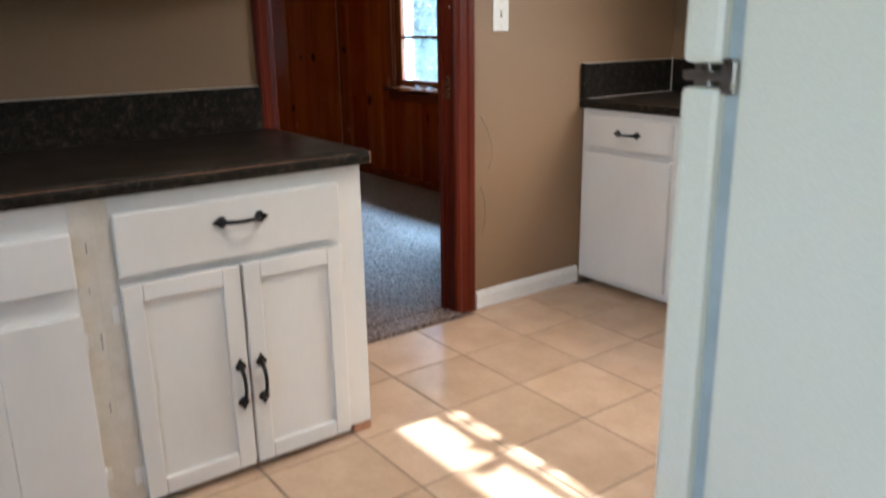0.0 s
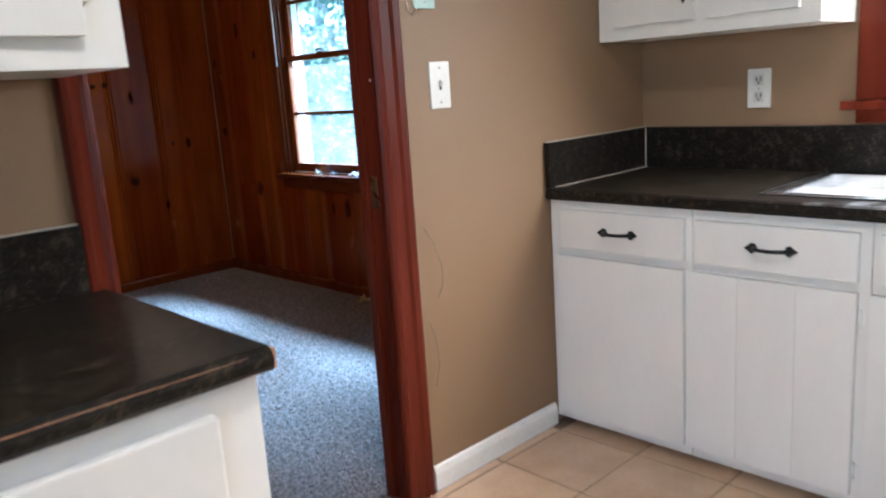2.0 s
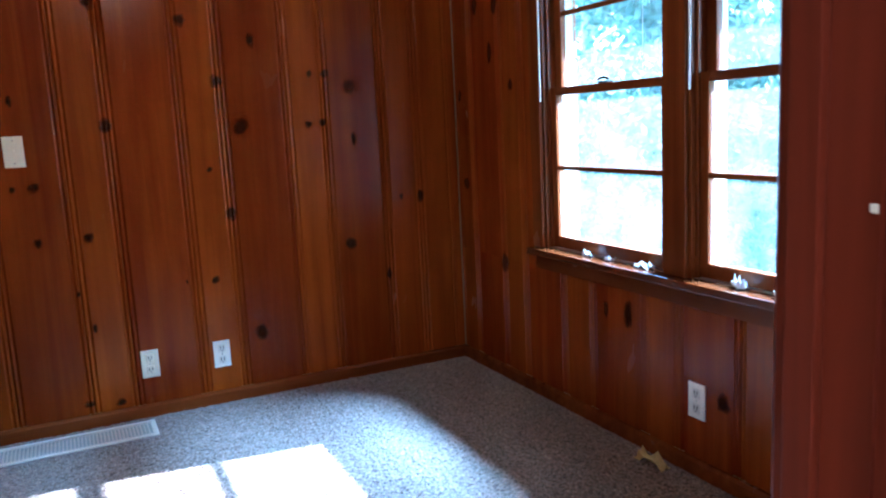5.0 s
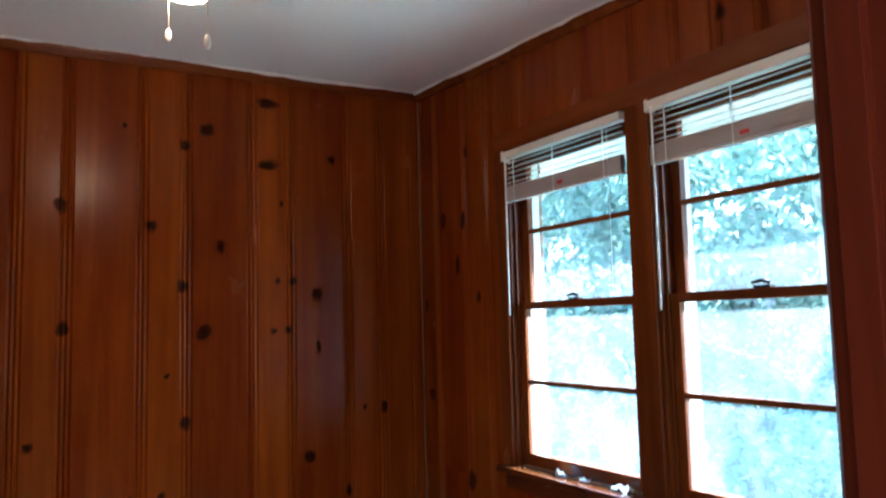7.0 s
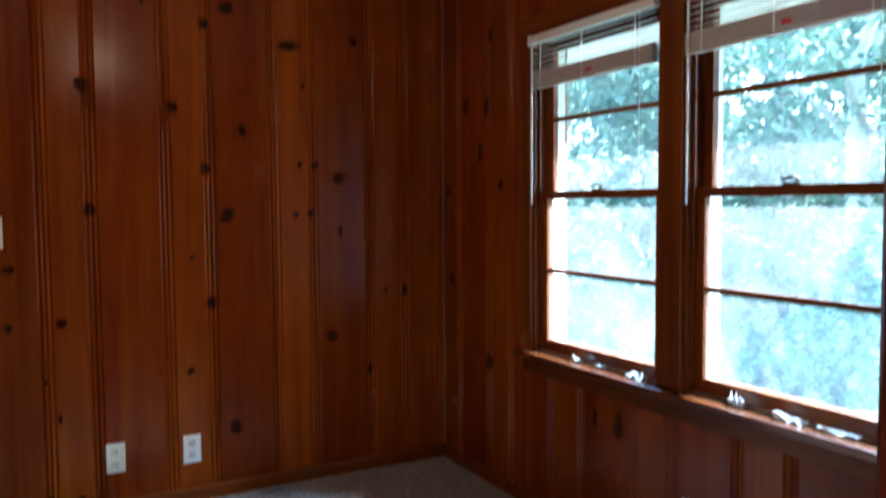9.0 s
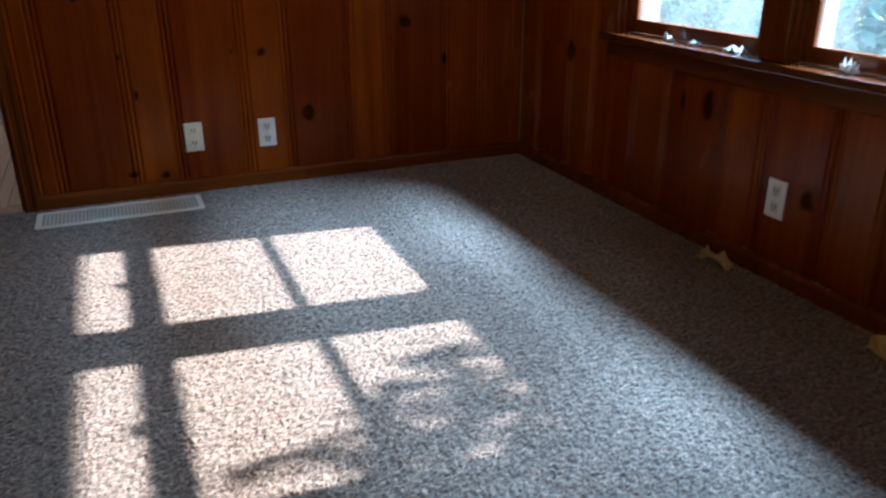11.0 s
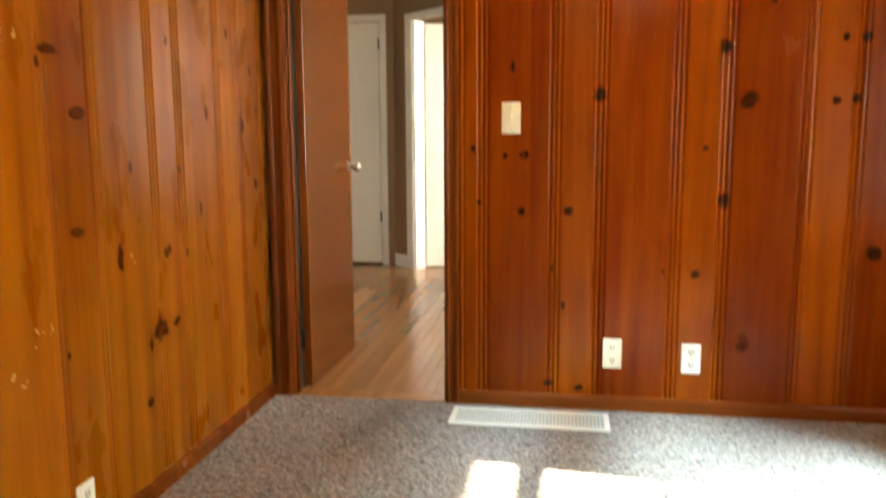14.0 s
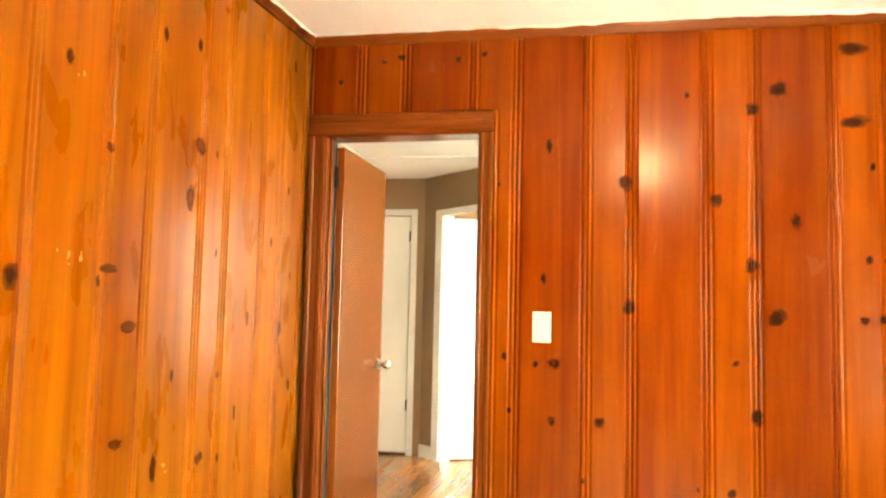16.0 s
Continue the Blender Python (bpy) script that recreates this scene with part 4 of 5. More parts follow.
wall_plate("power_outlet", facing(XK, 1.88, 1.134, "west"), "outlet", PLATE, "white duplex outlet on the wall above the counter")
cable = part("loose_wire", tube(tube(bmesh.new(), [(2.018, YK - 0.004, 0.82), (2.035, YK - 0.02, 0.78), (2.06, YK - 0.028, 0.70), (2.066, YK - 0.02, 0.64), (2.058, YK - 0.004, 0.60)], 0.0011, 5), [(2.018, YK - 0.003, 0.53), (2.028, YK - 0.016, 0.48), (2.032, YK - 0.018, 0.40), (2.026, YK - 0.004, 0.33)], 0.0010, 5), BARK)
tagged(cable, "thin loose cable coming out beside the door casing", "cable")


def register(name, m, w, h, slats, label, crosswise=False):
    """A vent in local x and z, facing local y."""
    v = thing(name, label, "air vent", m)
    for a in ((-w, -h, w, -h + 0.022), (-w, h - 0.022, w, h), (-w, -h + 0.022, -w + 0.024, h - 0.022), (w - 0.024, -h + 0.022, w, h - 0.022)):
        part("frame", block(a[0], 0, a[1], a[2], 0.008, a[3], bevel=0.002), PLATE, v)
    part("backing", block(-w + 0.024, 0, -h + 0.022, w - 0.024, 0.001, h - 0.022), GASKET, v)
    for k in range(slats):
        x = -w + 0.03 + (2 * w - 0.06) * (k + 0.5) / slats
        part("slat", block(x - 0.0035, 0.001, -h + 0.022, x + 0.0035, 0.007, h - 0.022), SOCKET, v)
    return v


register("floor_register", Matrix.Translation((1.27, 5.605, 0.014)) @ Matrix(((1, 0, 0, 0), (0, 0, 1, 0), (0, 1, 0, 0), (0, 0, 0, 1))), 0.335, 0.100, 40, "white metal floor vent in the carpet along the wall")
register("wall_register", facing(XW + 0.016, 4.02, 0.13, "east"), 0.13, 0.105, 14, "white wall vent low on the pine wall")


# ---- ceiling fan ----
fan = thing("ceiling_fan", "white ceiling fan with a glowing bowl light and pull chains", "ceiling fan", pose(1.72, 4.10, ZC))
part("canopy", lathe(bmesh.new(), [(0.10, -0.070), (0.11, -0.088), (0.105, -0.100), (0.09, -0.106)]), FAN_WHITE, fan)
part("motor", lathe(bmesh.new(), [(0.05, -0.065), (0.12, -0.075), (0.135, -0.10), (0.135, -0.15), (0.10, -0.18), (0.07, -0.20)]), FAN_WHITE, fan)
part("light_fitter", lathe(bmesh.new(), [(0.06, -0.195), (0.085, -0.215), (0.095, -0.245), (0.085, -0.255)]), FAN_WHITE, fan)
bowl = part("bowl", lathe(bmesh.new(), [(0.070, -0.250), (0.088, -0.272), (0.096, -0.305), (0.093, -0.335), (0.078, -0.365), (0.050, -0.387), (0.018, -0.397), (0.002, -0.398)]), GLOBE, fan, "glowing frosted glass bowl")
blade = bmesh.new()
outline = [(0.19, -0.05), (0.30, -0.062), (0.55, -0.070), (0.625, -0.060), (0.645, -0.03), (0.645, 0.03), (0.625, 0.060), (0.55, 0.070), (0.30, 0.062), (0.19, 0.05)]
extrude(blade, outline, Matrix(), 0.007)
BLADE = mesh_of("blade", blade, FAN_WHITE)
IRON_ARM = mesh_of("blade_arm", slab(block(0.11, -0.016, -0.008, 0.24, 0.016, -0.001, bevel=0.002), 0.20, -0.04, -0.004, 0.26, 0.04, 0.0, bevel=0.001), FAN_WHITE)
for k in range(5):
    turn = pose(0, 0, -0.135, 0, 0, 72 * k + 58)
    piece("blade_arm", IRON_ARM, fan, turn)
    piece("blade", BLADE, fan, turn @ pose(0, 0, 0.001, 9, 0, 0))
for x, y, l in ((-0.033, 0.078, 0.222), (0.031, -0.098, 0.290)):
    chain = part("pull_chain", tube(bmesh.new(), [(x, y, -0.235), (x, y, -0.235 - l)], 0.0018, 6), IVORY, fan)
    part("chain_end", lathe(bmesh.new(), [(0.004, 0), (0.008, -0.006), (0.009, -0.022), (0.005, -0.034), (0.001, -0.036)], pose(x, y, -0.233 - l), 12), PLATE, chain)


# ---- kitchen ----
pull_bm = tube(bmesh.new(), [(-0.047, -0.004, 0), (-0.040, -0.016, 0), (-0.022, -0.026, 0), (0, -0.029, 0), (0.022, -0.026, 0), (0.040, -0.016, 0), (0.047, -0.004, 0)], [0.007, 0.006, 0.0055, 0.0055, 0.0055, 0.006, 0.007], 8)
for s in (-1, 1):
    extrude(pull_bm, [(s * 0.036, 0), (s * 0.044, -0.013), (s * 0.054, -0.015), (s * 0.060, -0.009), (s * 0.074, 0), (s * 0.060, 0.009), (s * 0.054, 0.015), (s * 0.044, 0.013)], pose(0, 0, 0, 90), 0.005)
    lathe(pull_bm, [(0.007, 0), (0.006, 0.004), (0.002, 0.006)], pose(s * 0.050, -0.004, 0, 90), 8)
PULL = mesh_of("handle", pull_bm, IRON)
HINGE = mesh_of("hinge", slab(slab(tube(bmesh.new(), [(0, -0.006, -0.024), (0, -0.006, 0.024)], 0.0045, 8), -0.022, -0.003, -0.022, -0.002, 0.0, 0.022, bevel=0.001), 0.002, -0.003, -0.016, 0.016, 0.0, 0.016, bevel=0.001), WHITE)
D = 0.022


def drawer_front(unit, x0, x1, z0, z1, raise_by=0.0):
    front = part("drawer", block(x0, -D, z0, x1, 0, z1, bevel=0.005), WHITE, unit)
    piece("handle", PULL, front, pose((x0 + x1) / 2 + raise_by * 0.5, -D, (z0 + z1) / 2 + raise_by), "black iron arched pull")
    return front


def framed_door(unit, x0, x1, z0, z1, pull_x=None, pull_z=None, hinge_x=None):
    """A door with stiles and rails round a sunk panel."""
    s = 0.047
    bm = slab(slab(slab(slab(bmesh.new(), x0, -D, z0, x0 + s, 0, z1, 0.004), x1 - s, -D, z0, x1, 0, z1, 0.004), x0 + s, -D, z1 - s, x1 - s, 0, z1, 0.004), x0 + s, -D, z0, x1 - s, 0, z0 + s, 0.004)
    door = part("door", bm, WHITE, unit)
    part("panel", block(x0 + s - 0.002, -D + 0.011, z0 + s - 0.002, x1 - s + 0.002, -0.001, z1 - s + 0.002), WHITE, door)
    finish(door, pull_x, pull_z, hinge_x, z0, z1)
    return door


def plank_door(unit, x0, x1, z0, z1, cuts, pull_x=None, pull_z=None, hinge_x=None):
    """A flat door of boards with narrow joints between them."""
    door = None
    edges = [x0, *cuts, x1]
    for a, b in zip(edges, edges[1:]):
        bm = block(a, -D, z0, b - 0.0006, 0, z1, bevel=0.0022)
        if door is None:
            door = part("door", bm, WHITE, unit)
        else:
            part("plank", bm, WHITE, door)
    finish(door, pull_x, pull_z, hinge_x, z0, z1)
    return door


def finish(door, pull_x, pull_z, hinge_x, z0, z1):
    if pull_x is not None:
        piece("handle", PULL, door, pose(pull_x, -D, pull_z, 0, 90, 0), "black iron arched pull")
    if hinge_x is not None:
        for z in (z0 + 0.07, z1 - 0.07):
            piece("hinge", HINGE, door, pose(hinge_x, -0.0005, z), "painted-over hinge")


def carcass(unit, w, depth, low, top):
    part("body", block(0, 0, low, w, depth, top, bevel=0.002), WHITE, unit)
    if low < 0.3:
        # Dark board colour stands in for the black shade of the toe recess.
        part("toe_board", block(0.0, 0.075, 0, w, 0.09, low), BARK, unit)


LOW, TOP = 0.027, CTR - 0.038
FACE_Y = 1.722
west_unit = thing("base_cabinet", "white painted base cabinet with a drawer over two panelled doors", "cabinet", pose(0.378, FACE_Y, 0), group="kitchen base cabinets")
carcass(west_unit, 0.712, YK - FACE_Y - 0.003, LOW, TOP)
drawer_front(west_unit, 0.044, 0.632, 0.620, 0.772, 0.02)
framed_door(west_unit, 0.044, 0.334, 0.026, 0.598, 0.312, 0.272, 0.042)
framed_door(west_unit, 0.342, 0.632, 0.026, 0.598, 0.370, 0.272, 0.634)
part("stile", block(0.0, -0.002, LOW, 0.042, 0.0, TOP), CREAM, west_unit, "worn cream painted stile")
part("toe_block", block(0.655, 0.0, 0, 0.712, 0.05, LOW), CHIP, west_unit, "bare reddish wood block at the toe")
for n in range(3):
    u = thing("base_cabinet", "white painted base cabinet with a plank door and worn cream stile", "cabinet", pose(0.3779 - 0.62 * (n + 1), FACE_Y, 0), group="kitchen base cabinets")
    carcass(u, 0.6198, YK - FACE_Y - 0.003, LOW, TOP)
    part("stile", block(0.575, -0.002, LOW, 0.6199, 0.0, TOP), CREAM, u, "worn cream painted stile")
    for x, z, h in ((0.604, 0.70, 0.013), (0.609, 0.47, 0.022), (0.598, 0.60, 0.007), (0.606, 0.30, 0.016)):
        part("crack", block(x, -0.0024, z - h, x + 0.0014, -0.0019, z + h), SLOT, u, "dark hairline crack in the paint")
    drawer_front(u, 0.04, 0.572, 0.615, 0.742)
    plank_door(u, 0.04, 0.572, 0.055, 0.550, (0.21, 0.39), None, None, 0.574)


def counter(name, m, length, depth, label):
    """A laminate top in local x; its rounded front lies at local y 0."""
    top = thing(name, label, "countertop", m)
    t = 0.038
    line = [(0.006, -t), (0.0, -t + 0.008), (0.0, -0.016), (0.005, -0.005), (0.016, 0.0), (depth, 0.0), (depth, -t + 0.018), (0.03, -t + 0.018), (0.03, -t)]
    part("top", extrude(bmesh.new(), line, Matrix(((0, 0, 1, 0), (1, 0, 0, 0), (0, 1, 0, 0), (0, 0, 0, 1))), length), LAMINATE, top)
    return top


west_top = counter("countertop", pose(-1.5, 1.692, CTR), 2.606, YK - 1.692, "dark mottled laminate countertop with a chipped end")
part("backsplash", block(0, YK - 1.692 - 0.021, 0.0, 2.573, YK - 1.692 - 0.001, 0.140, bevel=0.002), LAMINATE, west_top)
part("caulk", block(0, YK - 1.692 - 0.012, 0.1402, 2.573, YK - 1.692 - 0.001, 0.144, bevel=0.0015), CAULK, west_top)
for at, run in ((0.55, 0.86), (1.43, 0.52), (1.96, 0.60)):
    part("worn_edge", tube(bmesh.new(), [(at, 0.0034, -0.0072), (at + run * 0.35, 0.0030, -0.0080), (at + run * 0.7, 0.0035, -0.0070), (at + run, 0.0032, -0.0076)], [0.0004, 0.0011, 0.0008, 0.0004], 5), CHIP, west_top, "tan worn line along the front edge")
part("end_cap", block(2.606, 0.004, -0.037, 2.612, 0.05, -0.004, bevel=0.001), CHIP, west_top, "bare particle board at the chipped end")

EDGE_X, FACE_X = 2.592, 2.616
EAST_WAY = lambda y: pose(FACE_X, y, 0, 0, 0, -90)
for start, w, cuts, hinge in ((YK - 0.004, 0.521, (), 0.028), (1.808, 0.488, (0.146, 0.310), 0.467), (1.318, 0.49, (0.16, 0.33), None)):
    u = thing("base_cabinet", "white painted base cabinet with a drawer over a plank door", "cabinet", EAST_WAY(start), group="kitchen base cabinets")
    carcass(u, w, XK - FACE_X - 0.004, LOW, TOP)
    lo, hi = (0.050, 0.502) if start > 2 else (0.018, 0.462)
    drawer_front(u, lo, hi, 0.655, 0.785)
    plank_door(u, lo - 0.016, hi, 0.062, 0.628, cuts, None, None, hinge)
u = thing("base_cabinet", "white painted sink cabinet", "cabinet", EAST_WAY(0.826), group="kitchen base cabinets")
carcass(u, 1.6, XK - FACE_X - 0.004, LOW, TOP)
plank_door(u, 0.02, 0.45, 0.062, 0.628, (0.16, 0.30))

east_top = thing("countertop", "dark laminate countertop along the wall with an upstand", "countertop", pose(EDGE_X, YK - 0.002, CTR, 0, 0, -90))
t, dep = 0.038, XK - EDGE_X - 0.002
edge = [(0.006, -t), (0.0, -t + 0.008), (0.0, -0.016), (0.005, -0.005), (0.016, 0.0), (0.10, 0.0), (0.10, -t + 0.018), (0.03, -t + 0.018), (0.03, -t)]
TURN_IN = Matrix(((0, 0, 1, 0), (1, 0, 0, 0), (0, 1, 0, 0), (0, 0, 0, 1)))
bm = extrude(bmesh.new(), edge, TURN_IN, 3.2)
slab(bm, 0, 0.10, -0.02, 0.73, dep, 0.0)
slab(bm, 1.49, 0.10, -0.02, 3.2, dep, 0.0)
slab(bm, 0.73, 0.56, -0.02, 1.49, dep, 0.0)
part("top", bm, LAMINATE, east_top)
part("backsplash", block(0.021, dep - 0.02, 0.0, 3.2, dep, 0.152, bevel=0.002), LAMINATE, east_top)
part("side_splash", block(0.001, 0.0, 0.0, 0.0205, dep, 0.152, bevel=0.002), LAMINATE, east_top)
part("caulk", block(0.0205, 0.03, 0.0, 0.0235, dep - 0.02, 0.003), CAULK, east_top)
part("caulk", block(0.0, 0.0, 0.1522, 0.012, dep, 0.1555, bevel=0.001), CAULK, east_top)
part("caulk", block(0.0206, dep - 0.0235, 0.0, 0.0236, dep - 0.0201, 0.150), CAULK, east_top)

sink = thing("kitchen_sink", "stainless steel drop-in sink in the dark counter", "sink", pose(EDGE_X, YK - 0.072, CTR + 0.002, 0, 0, -90))
bm = bmesh.new()
for a in ((0.62, 0.095, 1.46, 0.13), (0.62, 0.53, 1.46, 0.60), (0.62, 0.13, 0.67, 0.53), (1.41, 0.13, 1.46, 0.53), (1.02, 0.13, 1.06, 0.53)):
    slab(bm, a[0], a[1], -0.001, a[2], a[3], 0.005, bevel=0.002)
part("rim", bm, STEEL, sink)
for x0, x1 in ((0.67, 1.02), (1.06, 1.41)):
    bm = bmesh.new()
    for a in ((x0, 0.13, -0.18, x1, 0.53, -0.175), (x0, 0.13, -0.18, x0 + 0.004, 0.53, 0.0), (x1 - 0.004, 0.13, -0.18, x1, 0.53, 0.0), (x0, 0.13, -0.18, x1, 0.134, 0.0), (x0, 0.526, -0.18, x1, 0.53, 0.0)):
        slab(bm, *a)
    part("basin", bm, STEEL, sink)
part("faucet", tube(tube(bmesh.new(), [(1.04, 0.565, 0.004), (1.04, 0.565, 0.05), (1.04, 0.50, 0.14), (1.04, 0.42, 0.16), (1.04, 0.36, 0.13)], 0.011, 10), [(0.94, 0.565, 0.02), (1.14, 0.565, 0.02)], 0.016, 10), STEEL, sink)

upper_e = thing("wall_cabinet", "white painted wall cabinet with two flat doors over the counter", "cabinet", pose(2.932, YK - 0.003, 1.325, 0, 0, -90), group="kitchen wall cabinets")
part("body", block(0, 0, 0, 0.755, XK - 2.932 - 0.003, 0.78, bevel=0.002), WHITE, upper_e)
for x0, x1, px, hx in ((0.075, 0.368, 0.335, 0.073), (0.415, 0.698, 0.448, 0.700)):
    plank_door(upper_e, x0, x1, 0.045, 0.74, (), px, 0.17, hx)
upper_w = thing("wall_cabinet", "white painted wall cabinet with plank doors, one slightly ajar", "cabinet", pose(-0.32, 2.008, 1.283), group="kitchen wall cabinets")
part("body", block(0, 0, 0, 1.406, YK - 2.008 - 0.003, 0.78, bevel=0.002), WHITE, upper_w)
door = plank_door(upper_w, 0.965, 1.34, 0.050, 0.74, (1.13, 1.21), 0.995, 0.18, 1.342)
door.matrix_basis = pose(1.34, 0, 0, 0, 0, -2.2) @ pose(-1.34, 0, 0)
plank_door(upper_w, 0.53, 0.908, 0.050, 0.74, (0.66, 0.78), 0.875, 0.18, 0.528)
plank_door(upper_w, 0.08, 0.48, 0.050, 0.74, (0.21, 0.34), 0.11, 0.18, None)

kwin = thing("window_3", "red-stained wood window over the kitchen sink", "window", kind="structure")
part("casing", block(XK - 0.018, 1.46, 1.085, XK, 1.565, 2.10, bevel=0.004), CASING, kwin)
part("casing", block(XK - 0.018, 0.345, 1.085, XK, 0.45, 2.10, bevel=0.004), CASING, kwin)
part("head_casing", block(XK - 0.019, 0.345, 2.10, XK, 1.565, 2.20, bevel=0.004), TRIM_DEEP, kwin)
part("window_sill", block(XK - 0.055, 0.31, 1.055, XK + 0.03, 1.60, 1.084, bevel=0.006), CASING_FLAT, kwin)
part("apron", block(XK - 0.015, 0.36, 1.012, XK, 1.565, 1.054, bevel=0.003), CASING_FLAT, kwin)
# Unseen sashes; bar and rail heights are set to shape the floor's sun stripe.
sash(kwin, 0.45, 1.46, 1.09, 1.53, XK + 0.035, 1.36, 0.05, 0.034)
sash(kwin, 0.45, 1.46, 1.496, 2.10, XK + 0.069, 1.78, 0.085, 0.045)

# ---- refrigerator ----
fridge = thing("refrigerator", "pale mint-white top-freezer refrigerator with textured sides", "refrigerator", pose(0.725, 0.40, 0))
part("body", block(0.003, -0.76, 0.03, 0.757, -0.068, 1.66, bevel=0.008), FRIDGE, fridge)
part("gasket", block(0.012, -0.068, 0.05, 0.748, -0.050, 1.65), GASKET, fridge)
part("freezer_door", block(0.0, -0.050, 1.134, 0.76, 0.0, 1.665, bevel=0.009), FRIDGE, fridge)
part("fridge_door", block(0.0, -0.050, 0.06, 0.76, 0.0, 1.110, bevel=0.009), FRIDGE, fridge)
part("hinge_bracket", slab(slab(block(-0.002, -0.060, 1.117, 0.06, -0.004, 1.127, bevel=0.002), -0.003, -0.068, 1.104, 0.004, -0.052, 1.140, bevel=0.002), 0.01, -0.03, 1.108, 0.03, -0.01, 1.137, bevel=0.002), NICKEL, fridge, "bare metal hinge between the doors")
part("grille", block(0.02, -0.06, 0.0, 0.74, -0.045, 0.058, bevel=0.003), GASKET, fridge)

# ---- outdoors ----
structure("ground", block(-300, -300, -0.62, 300, 300, -0.5), GRASS, "grass yard round the house, paled to bounce light indoors", "ground")
eave = thing("eave", "white painted soffit and fascia of the roof overhang", "eave", kind="structure")
part("soffit", block(XE + 0.20, -3, 2.36, XE + 1.02, 7, 2.38), SOFFIT, eave)
part("fascia", block(XE + 1.02, -3, 2.240, XE + 1.05, 7, 2.42, bevel=0.004), SOFFIT, eave)
part("soffit_vent", block(XE + 0.45, 3.3, 2.354, XE + 0.62, 3.75, 2.359), GASKET, eave, "dark screened soffit vent")
part("roof", block(-3, -3.2, ZC + 0.21, XE + 1.1, 12.2, ZC + 0.30), BARK, eave, "dark shingle roof edge")


def leaf_cloud(name, centres, radii, count, size, seed, parent=None, green=LEAF):
    """Many small leaf blades scattered in clumps."""
    r = np.random.default_rng(seed)
    pick = r.integers(0, len(centres), count)
    way = r.normal(size=(count, 3))
    way /= np.linalg.norm(way, axis=1)[:, None]
    at = np.array(centres)[pick] + way * (np.array(radii)[pick] * r.uniform(0.25, 1.0, count) ** 0.5)[:, None]
    u = r.normal(size=(count, 3))
    u /= np.linalg.norm(u, axis=1)[:, None]
    v = np.cross(u, r.normal(size=(count, 3)))
    v /= np.linalg.norm(v, axis=1)[:, None]
    s = (size * r.uniform(0.6, 1.4, count))[:, None]
    quad = np.stack([at - u * s, at + v * s * 0.5, at + u * s, at - v * s * 0.5], 1).reshape(-1, 3)
    me = bpy.data.meshes.new(name)
    me.from_pydata(quad.tolist(), [], np.arange(count * 4).reshape(-1, 4).tolist())
    me.materials.append(green)
    return piece(name, me, parent)


def tree(x, y, height, spread, leaves, seed, label):
    r = random.Random(seed)
    ob = thing("tree", label, "tree", pose(x, y, -0.5), group="yard trees")
    top = height * 0.75
    part("trunk", tube(bmesh.new(), [(0, 0, 0), (r.uniform(-.1, .1), r.uniform(-.1, .1), top * 0.35), (r.uniform(-.3, .3), r.uniform(-.3, .3), top * 0.7), (r.uniform(-.4, .4), r.uniform(-.4, .4), top)], [0.062 * spread, 0.05 * spread, 0.032 * spread, 0.02], 10), PALE_BARK, ob)
    tips, sizes = [], []
    for k in range(16):
        a, z = r.uniform(0, 6.28), top * r.uniform(0.12, 1.0)
        reach = spread * r.uniform(0.5, 1.0)
        tip = Vector((math.cos(a) * reach, math.sin(a) * reach, z + r.uniform(-0.2, 0.8)))
        mid = Vector((tip.x * 0.45 + r.uniform(-.15, .15), tip.y * 0.45, (z * 0.6 + tip.z * 0.4)))
        part("limb", tube(bmesh.new(), [(0, 0, z * 0.85), mid, tip], [0.022 * spread, 0.015 * spread, 0.008], 6), PALE_BARK, ob)
        for q in (0.55, 0.8, 1.0):
            tips.append(tuple(Vector((0, 0, z * 0.85)).lerp(tip, q)))
            sizes.append(spread * r.uniform(0.16, 0.34))
    leaf_cloud("crown", tips, sizes, leaves, 0.055 if x < 10 else 0.11, seed, ob, LEAF if x < 10 else HAZE_LEAF)
    return ob


tree(8.2, 6.6, 6.0, 2.3, 9000, 3, "leafy green tree in the yard outside the window")
# The second, slim tree is added on the sun's path to dapple the carpet.
tree(8.4, 2.9, 5.4, 0.8, 1100, 5, "slim sparse tree added to dapple the sun patches")
tree(11.0, 9.5, 7.5, 2.8, 9000, 8, "leafy green tree in the yard outside the window")
tree(14.0, 6.0, 9.0, 3.4, 10000, 9, "tall leafy green tree behind the yard")
tree(15.5, 11.0, 8.5, 3.4, 9000, 21, "tall leafy green tree behind the yard")
tree(13.0, 13.0, 9.0, 3.2, 9000, 12, "tall leafy green tree behind the yard")
tree(13.0, 17.5, 9.0, 3.4, 9000, 14, "tall leafy green tree behind the yard")
hr = random.Random(6)
thicket = leaf_cloud("shrubbery", [(hr.uniform(6.6, 9.0), hr.uniform(4.6, 12), hr.uniform(-0.5, 0.95) * hr.uniform(0.5, 1)) for _ in range(110)], [hr.uniform(0.30, 0.55) for _ in range(110)], 26000, 0.045, 78, None, HAZE_LEAF)
tagged(thicket, "overgrown green shrubs with haze put into their leaf colour", "shrubs", "", "stuff")
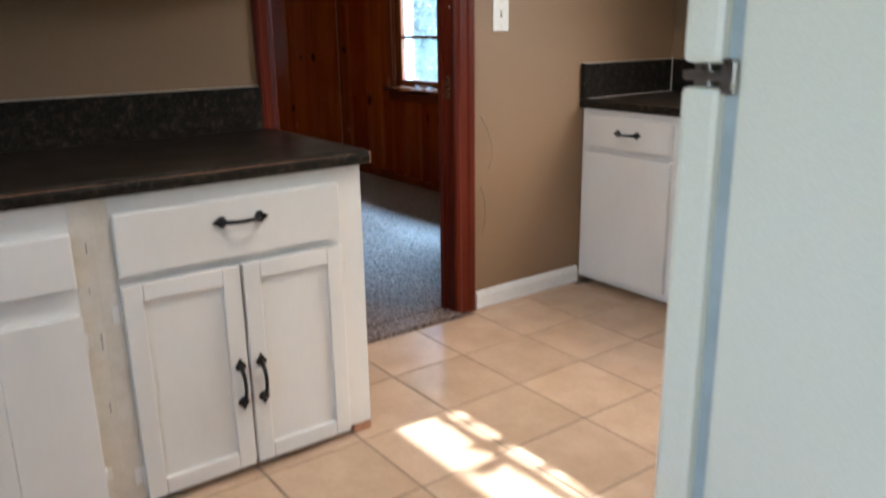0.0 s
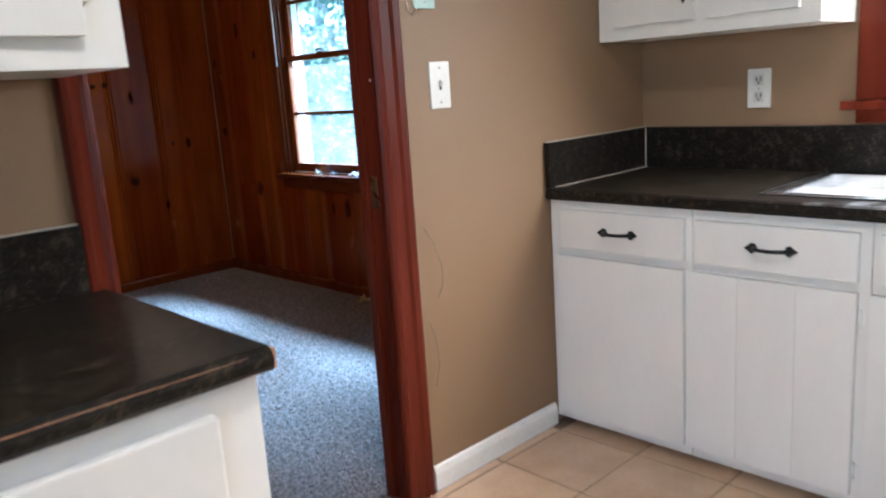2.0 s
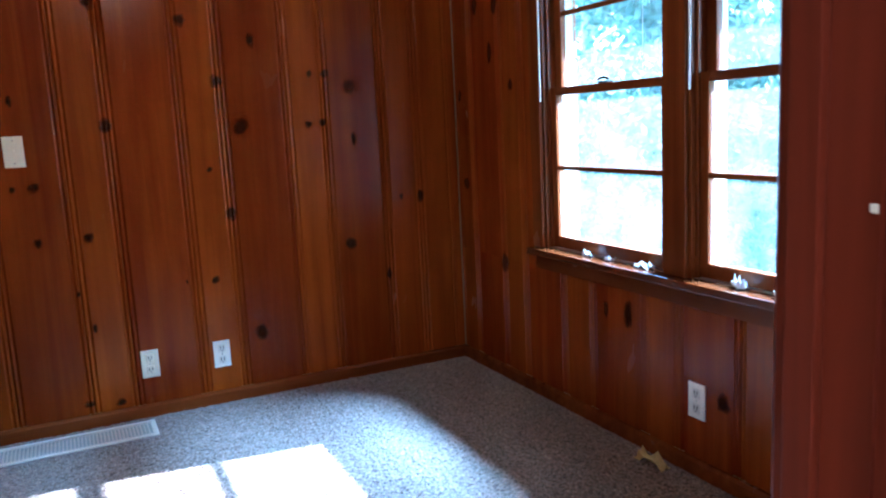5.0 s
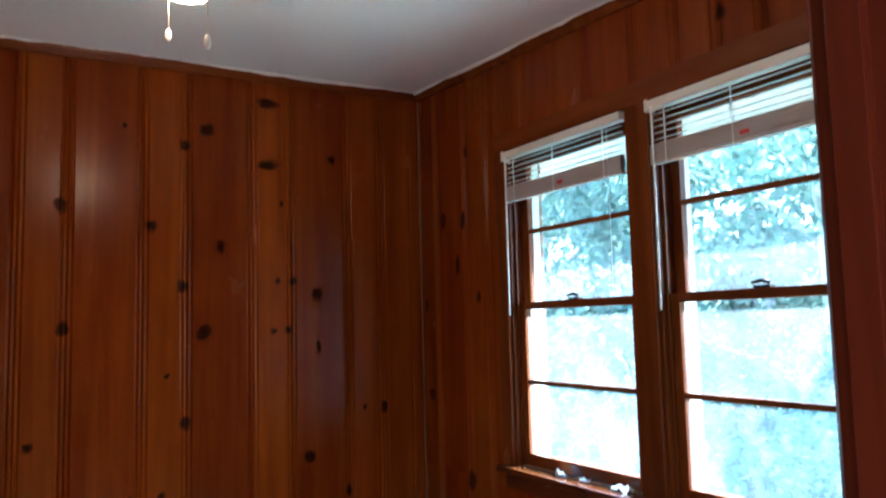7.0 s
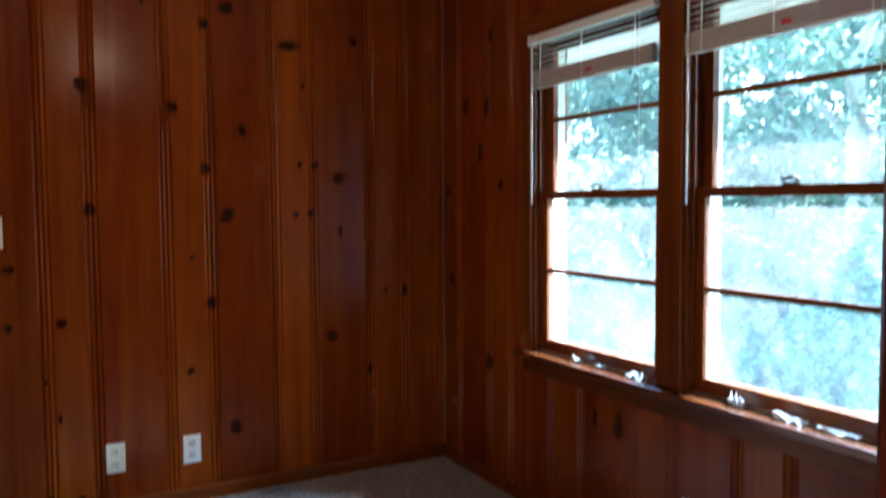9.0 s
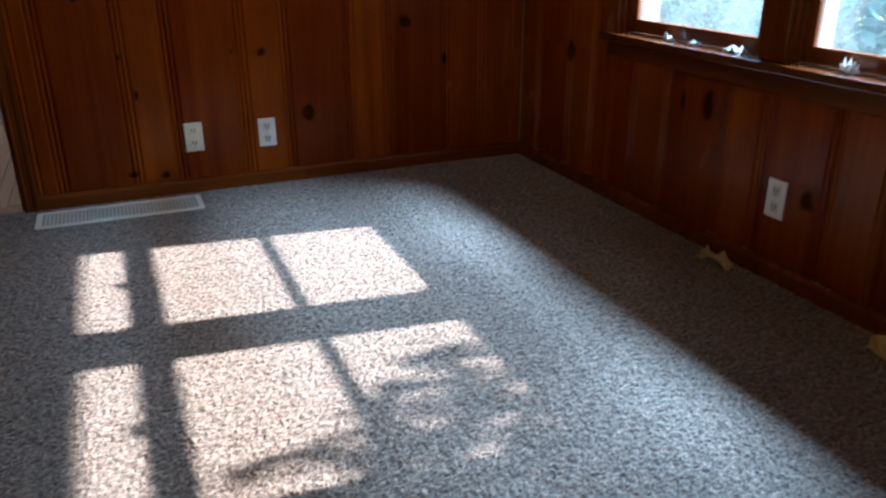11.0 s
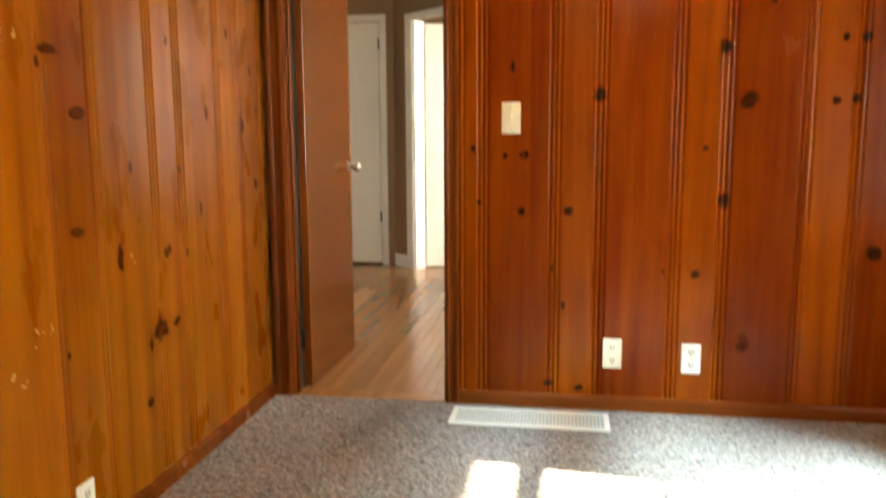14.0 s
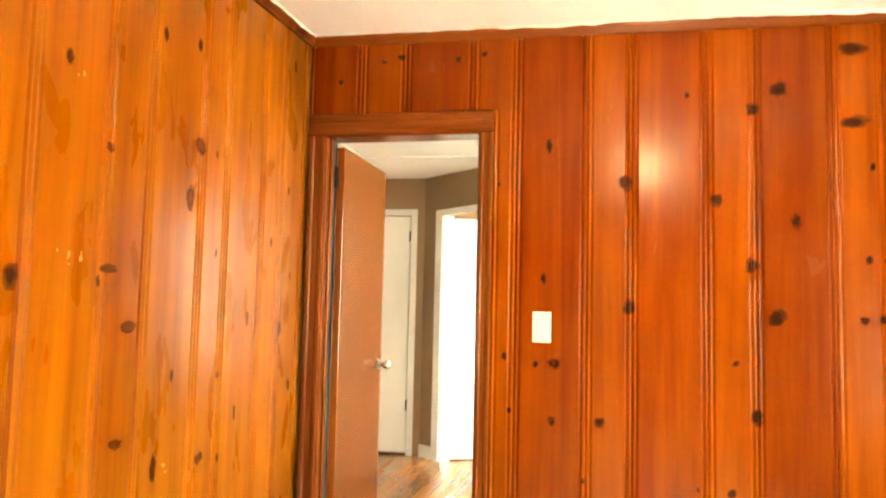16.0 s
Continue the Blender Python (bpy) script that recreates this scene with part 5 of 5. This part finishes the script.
hedge = leaf_cloud("hedge", [(hr.uniform(7, 18), hr.uniform(6, 24), hr.uniform(-0.4, 2.3)) for _ in range(190)], [hr.uniform(0.5, 0.9) for _ in range(190)], 44000, 0.075, 77, None, HAZE_LEAF)
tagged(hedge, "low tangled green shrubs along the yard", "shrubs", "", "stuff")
# Unseen leaf mass, added to block low sun at the kitchen window.
kr = random.Random(9)
shrub = leaf_cloud("shrub", [(4.57 + kr.uniform(-.25, .25), kr.uniform(0.0, 1.9), kr.uniform(-0.3, 2.08)) for _ in range(84)], [0.33] * 84, 20000, 0.05, 31)
# Leaves added out of view along the sun rays to break up the carpet patches.
shade = [(5.9 + hr.uniform(-.3, .3), hr.uniform(2.85, 3.65), hr.uniform(-0.3, 2.72)) for _ in range(46)] + [(5.9 + hr.uniform(-.3, .3), hr.uniform(3.75, 4.65), hr.uniform(-0.3, 2.38)) for _ in range(34)]
sun_dapple_leaves = leaf_cloud("shrub", shade, [0.34] * 80, 9500, 0.05, 35)
tagged(sun_dapple_leaves, "unseen leaf mass added to dapple the bedroom sun patches", "shrub", "", "stuff")
tagged(shrub, "unseen leaf mass added to cut the sun through the kitchen window", "shrub", "", "stuff")

# ---- kitchen tiles, last ----
tile_floor = thing("floor_kitchen", "square tan ceramic floor tiles with brown grout", "tile floor", kind="structure")
PITCH = 0.307
tile_me = mesh_of("tile", block(-0.1505, -0.1505, -0.008, 0.1505, 0.1505, 0.0, bevel=0.0025), TILE)
tr = random.Random(2)
for i in range(-11, 6):
    for j in range(0, 16):
        piece("tile", tile_me, tile_floor, pose(1.337 + PITCH * (i - 0.5), 2.285 - PITCH * (j + 0.5), tr.uniform(-0.0006, 0.0004), tr.uniform(-0.06, 0.06), tr.uniform(-0.06, 0.06), 90 * tr.randrange(4)))
cut_me = mesh_of("cut_tile", block(-0.1505, 0.0, -0.008, 0.1505, 0.0315, 0.0, bevel=0.0025), TILE)
for i in range(3, 5):
    piece("cut_tile", cut_me, tile_floor, pose(1.337 + PITCH * (i - 0.5), 2.2882, 0))
structure("grout_bed", block(-2.3, -2.7, -0.007, XK, 2.29, -0.0025), GROUT, "brown grout between the tiles", "grout")
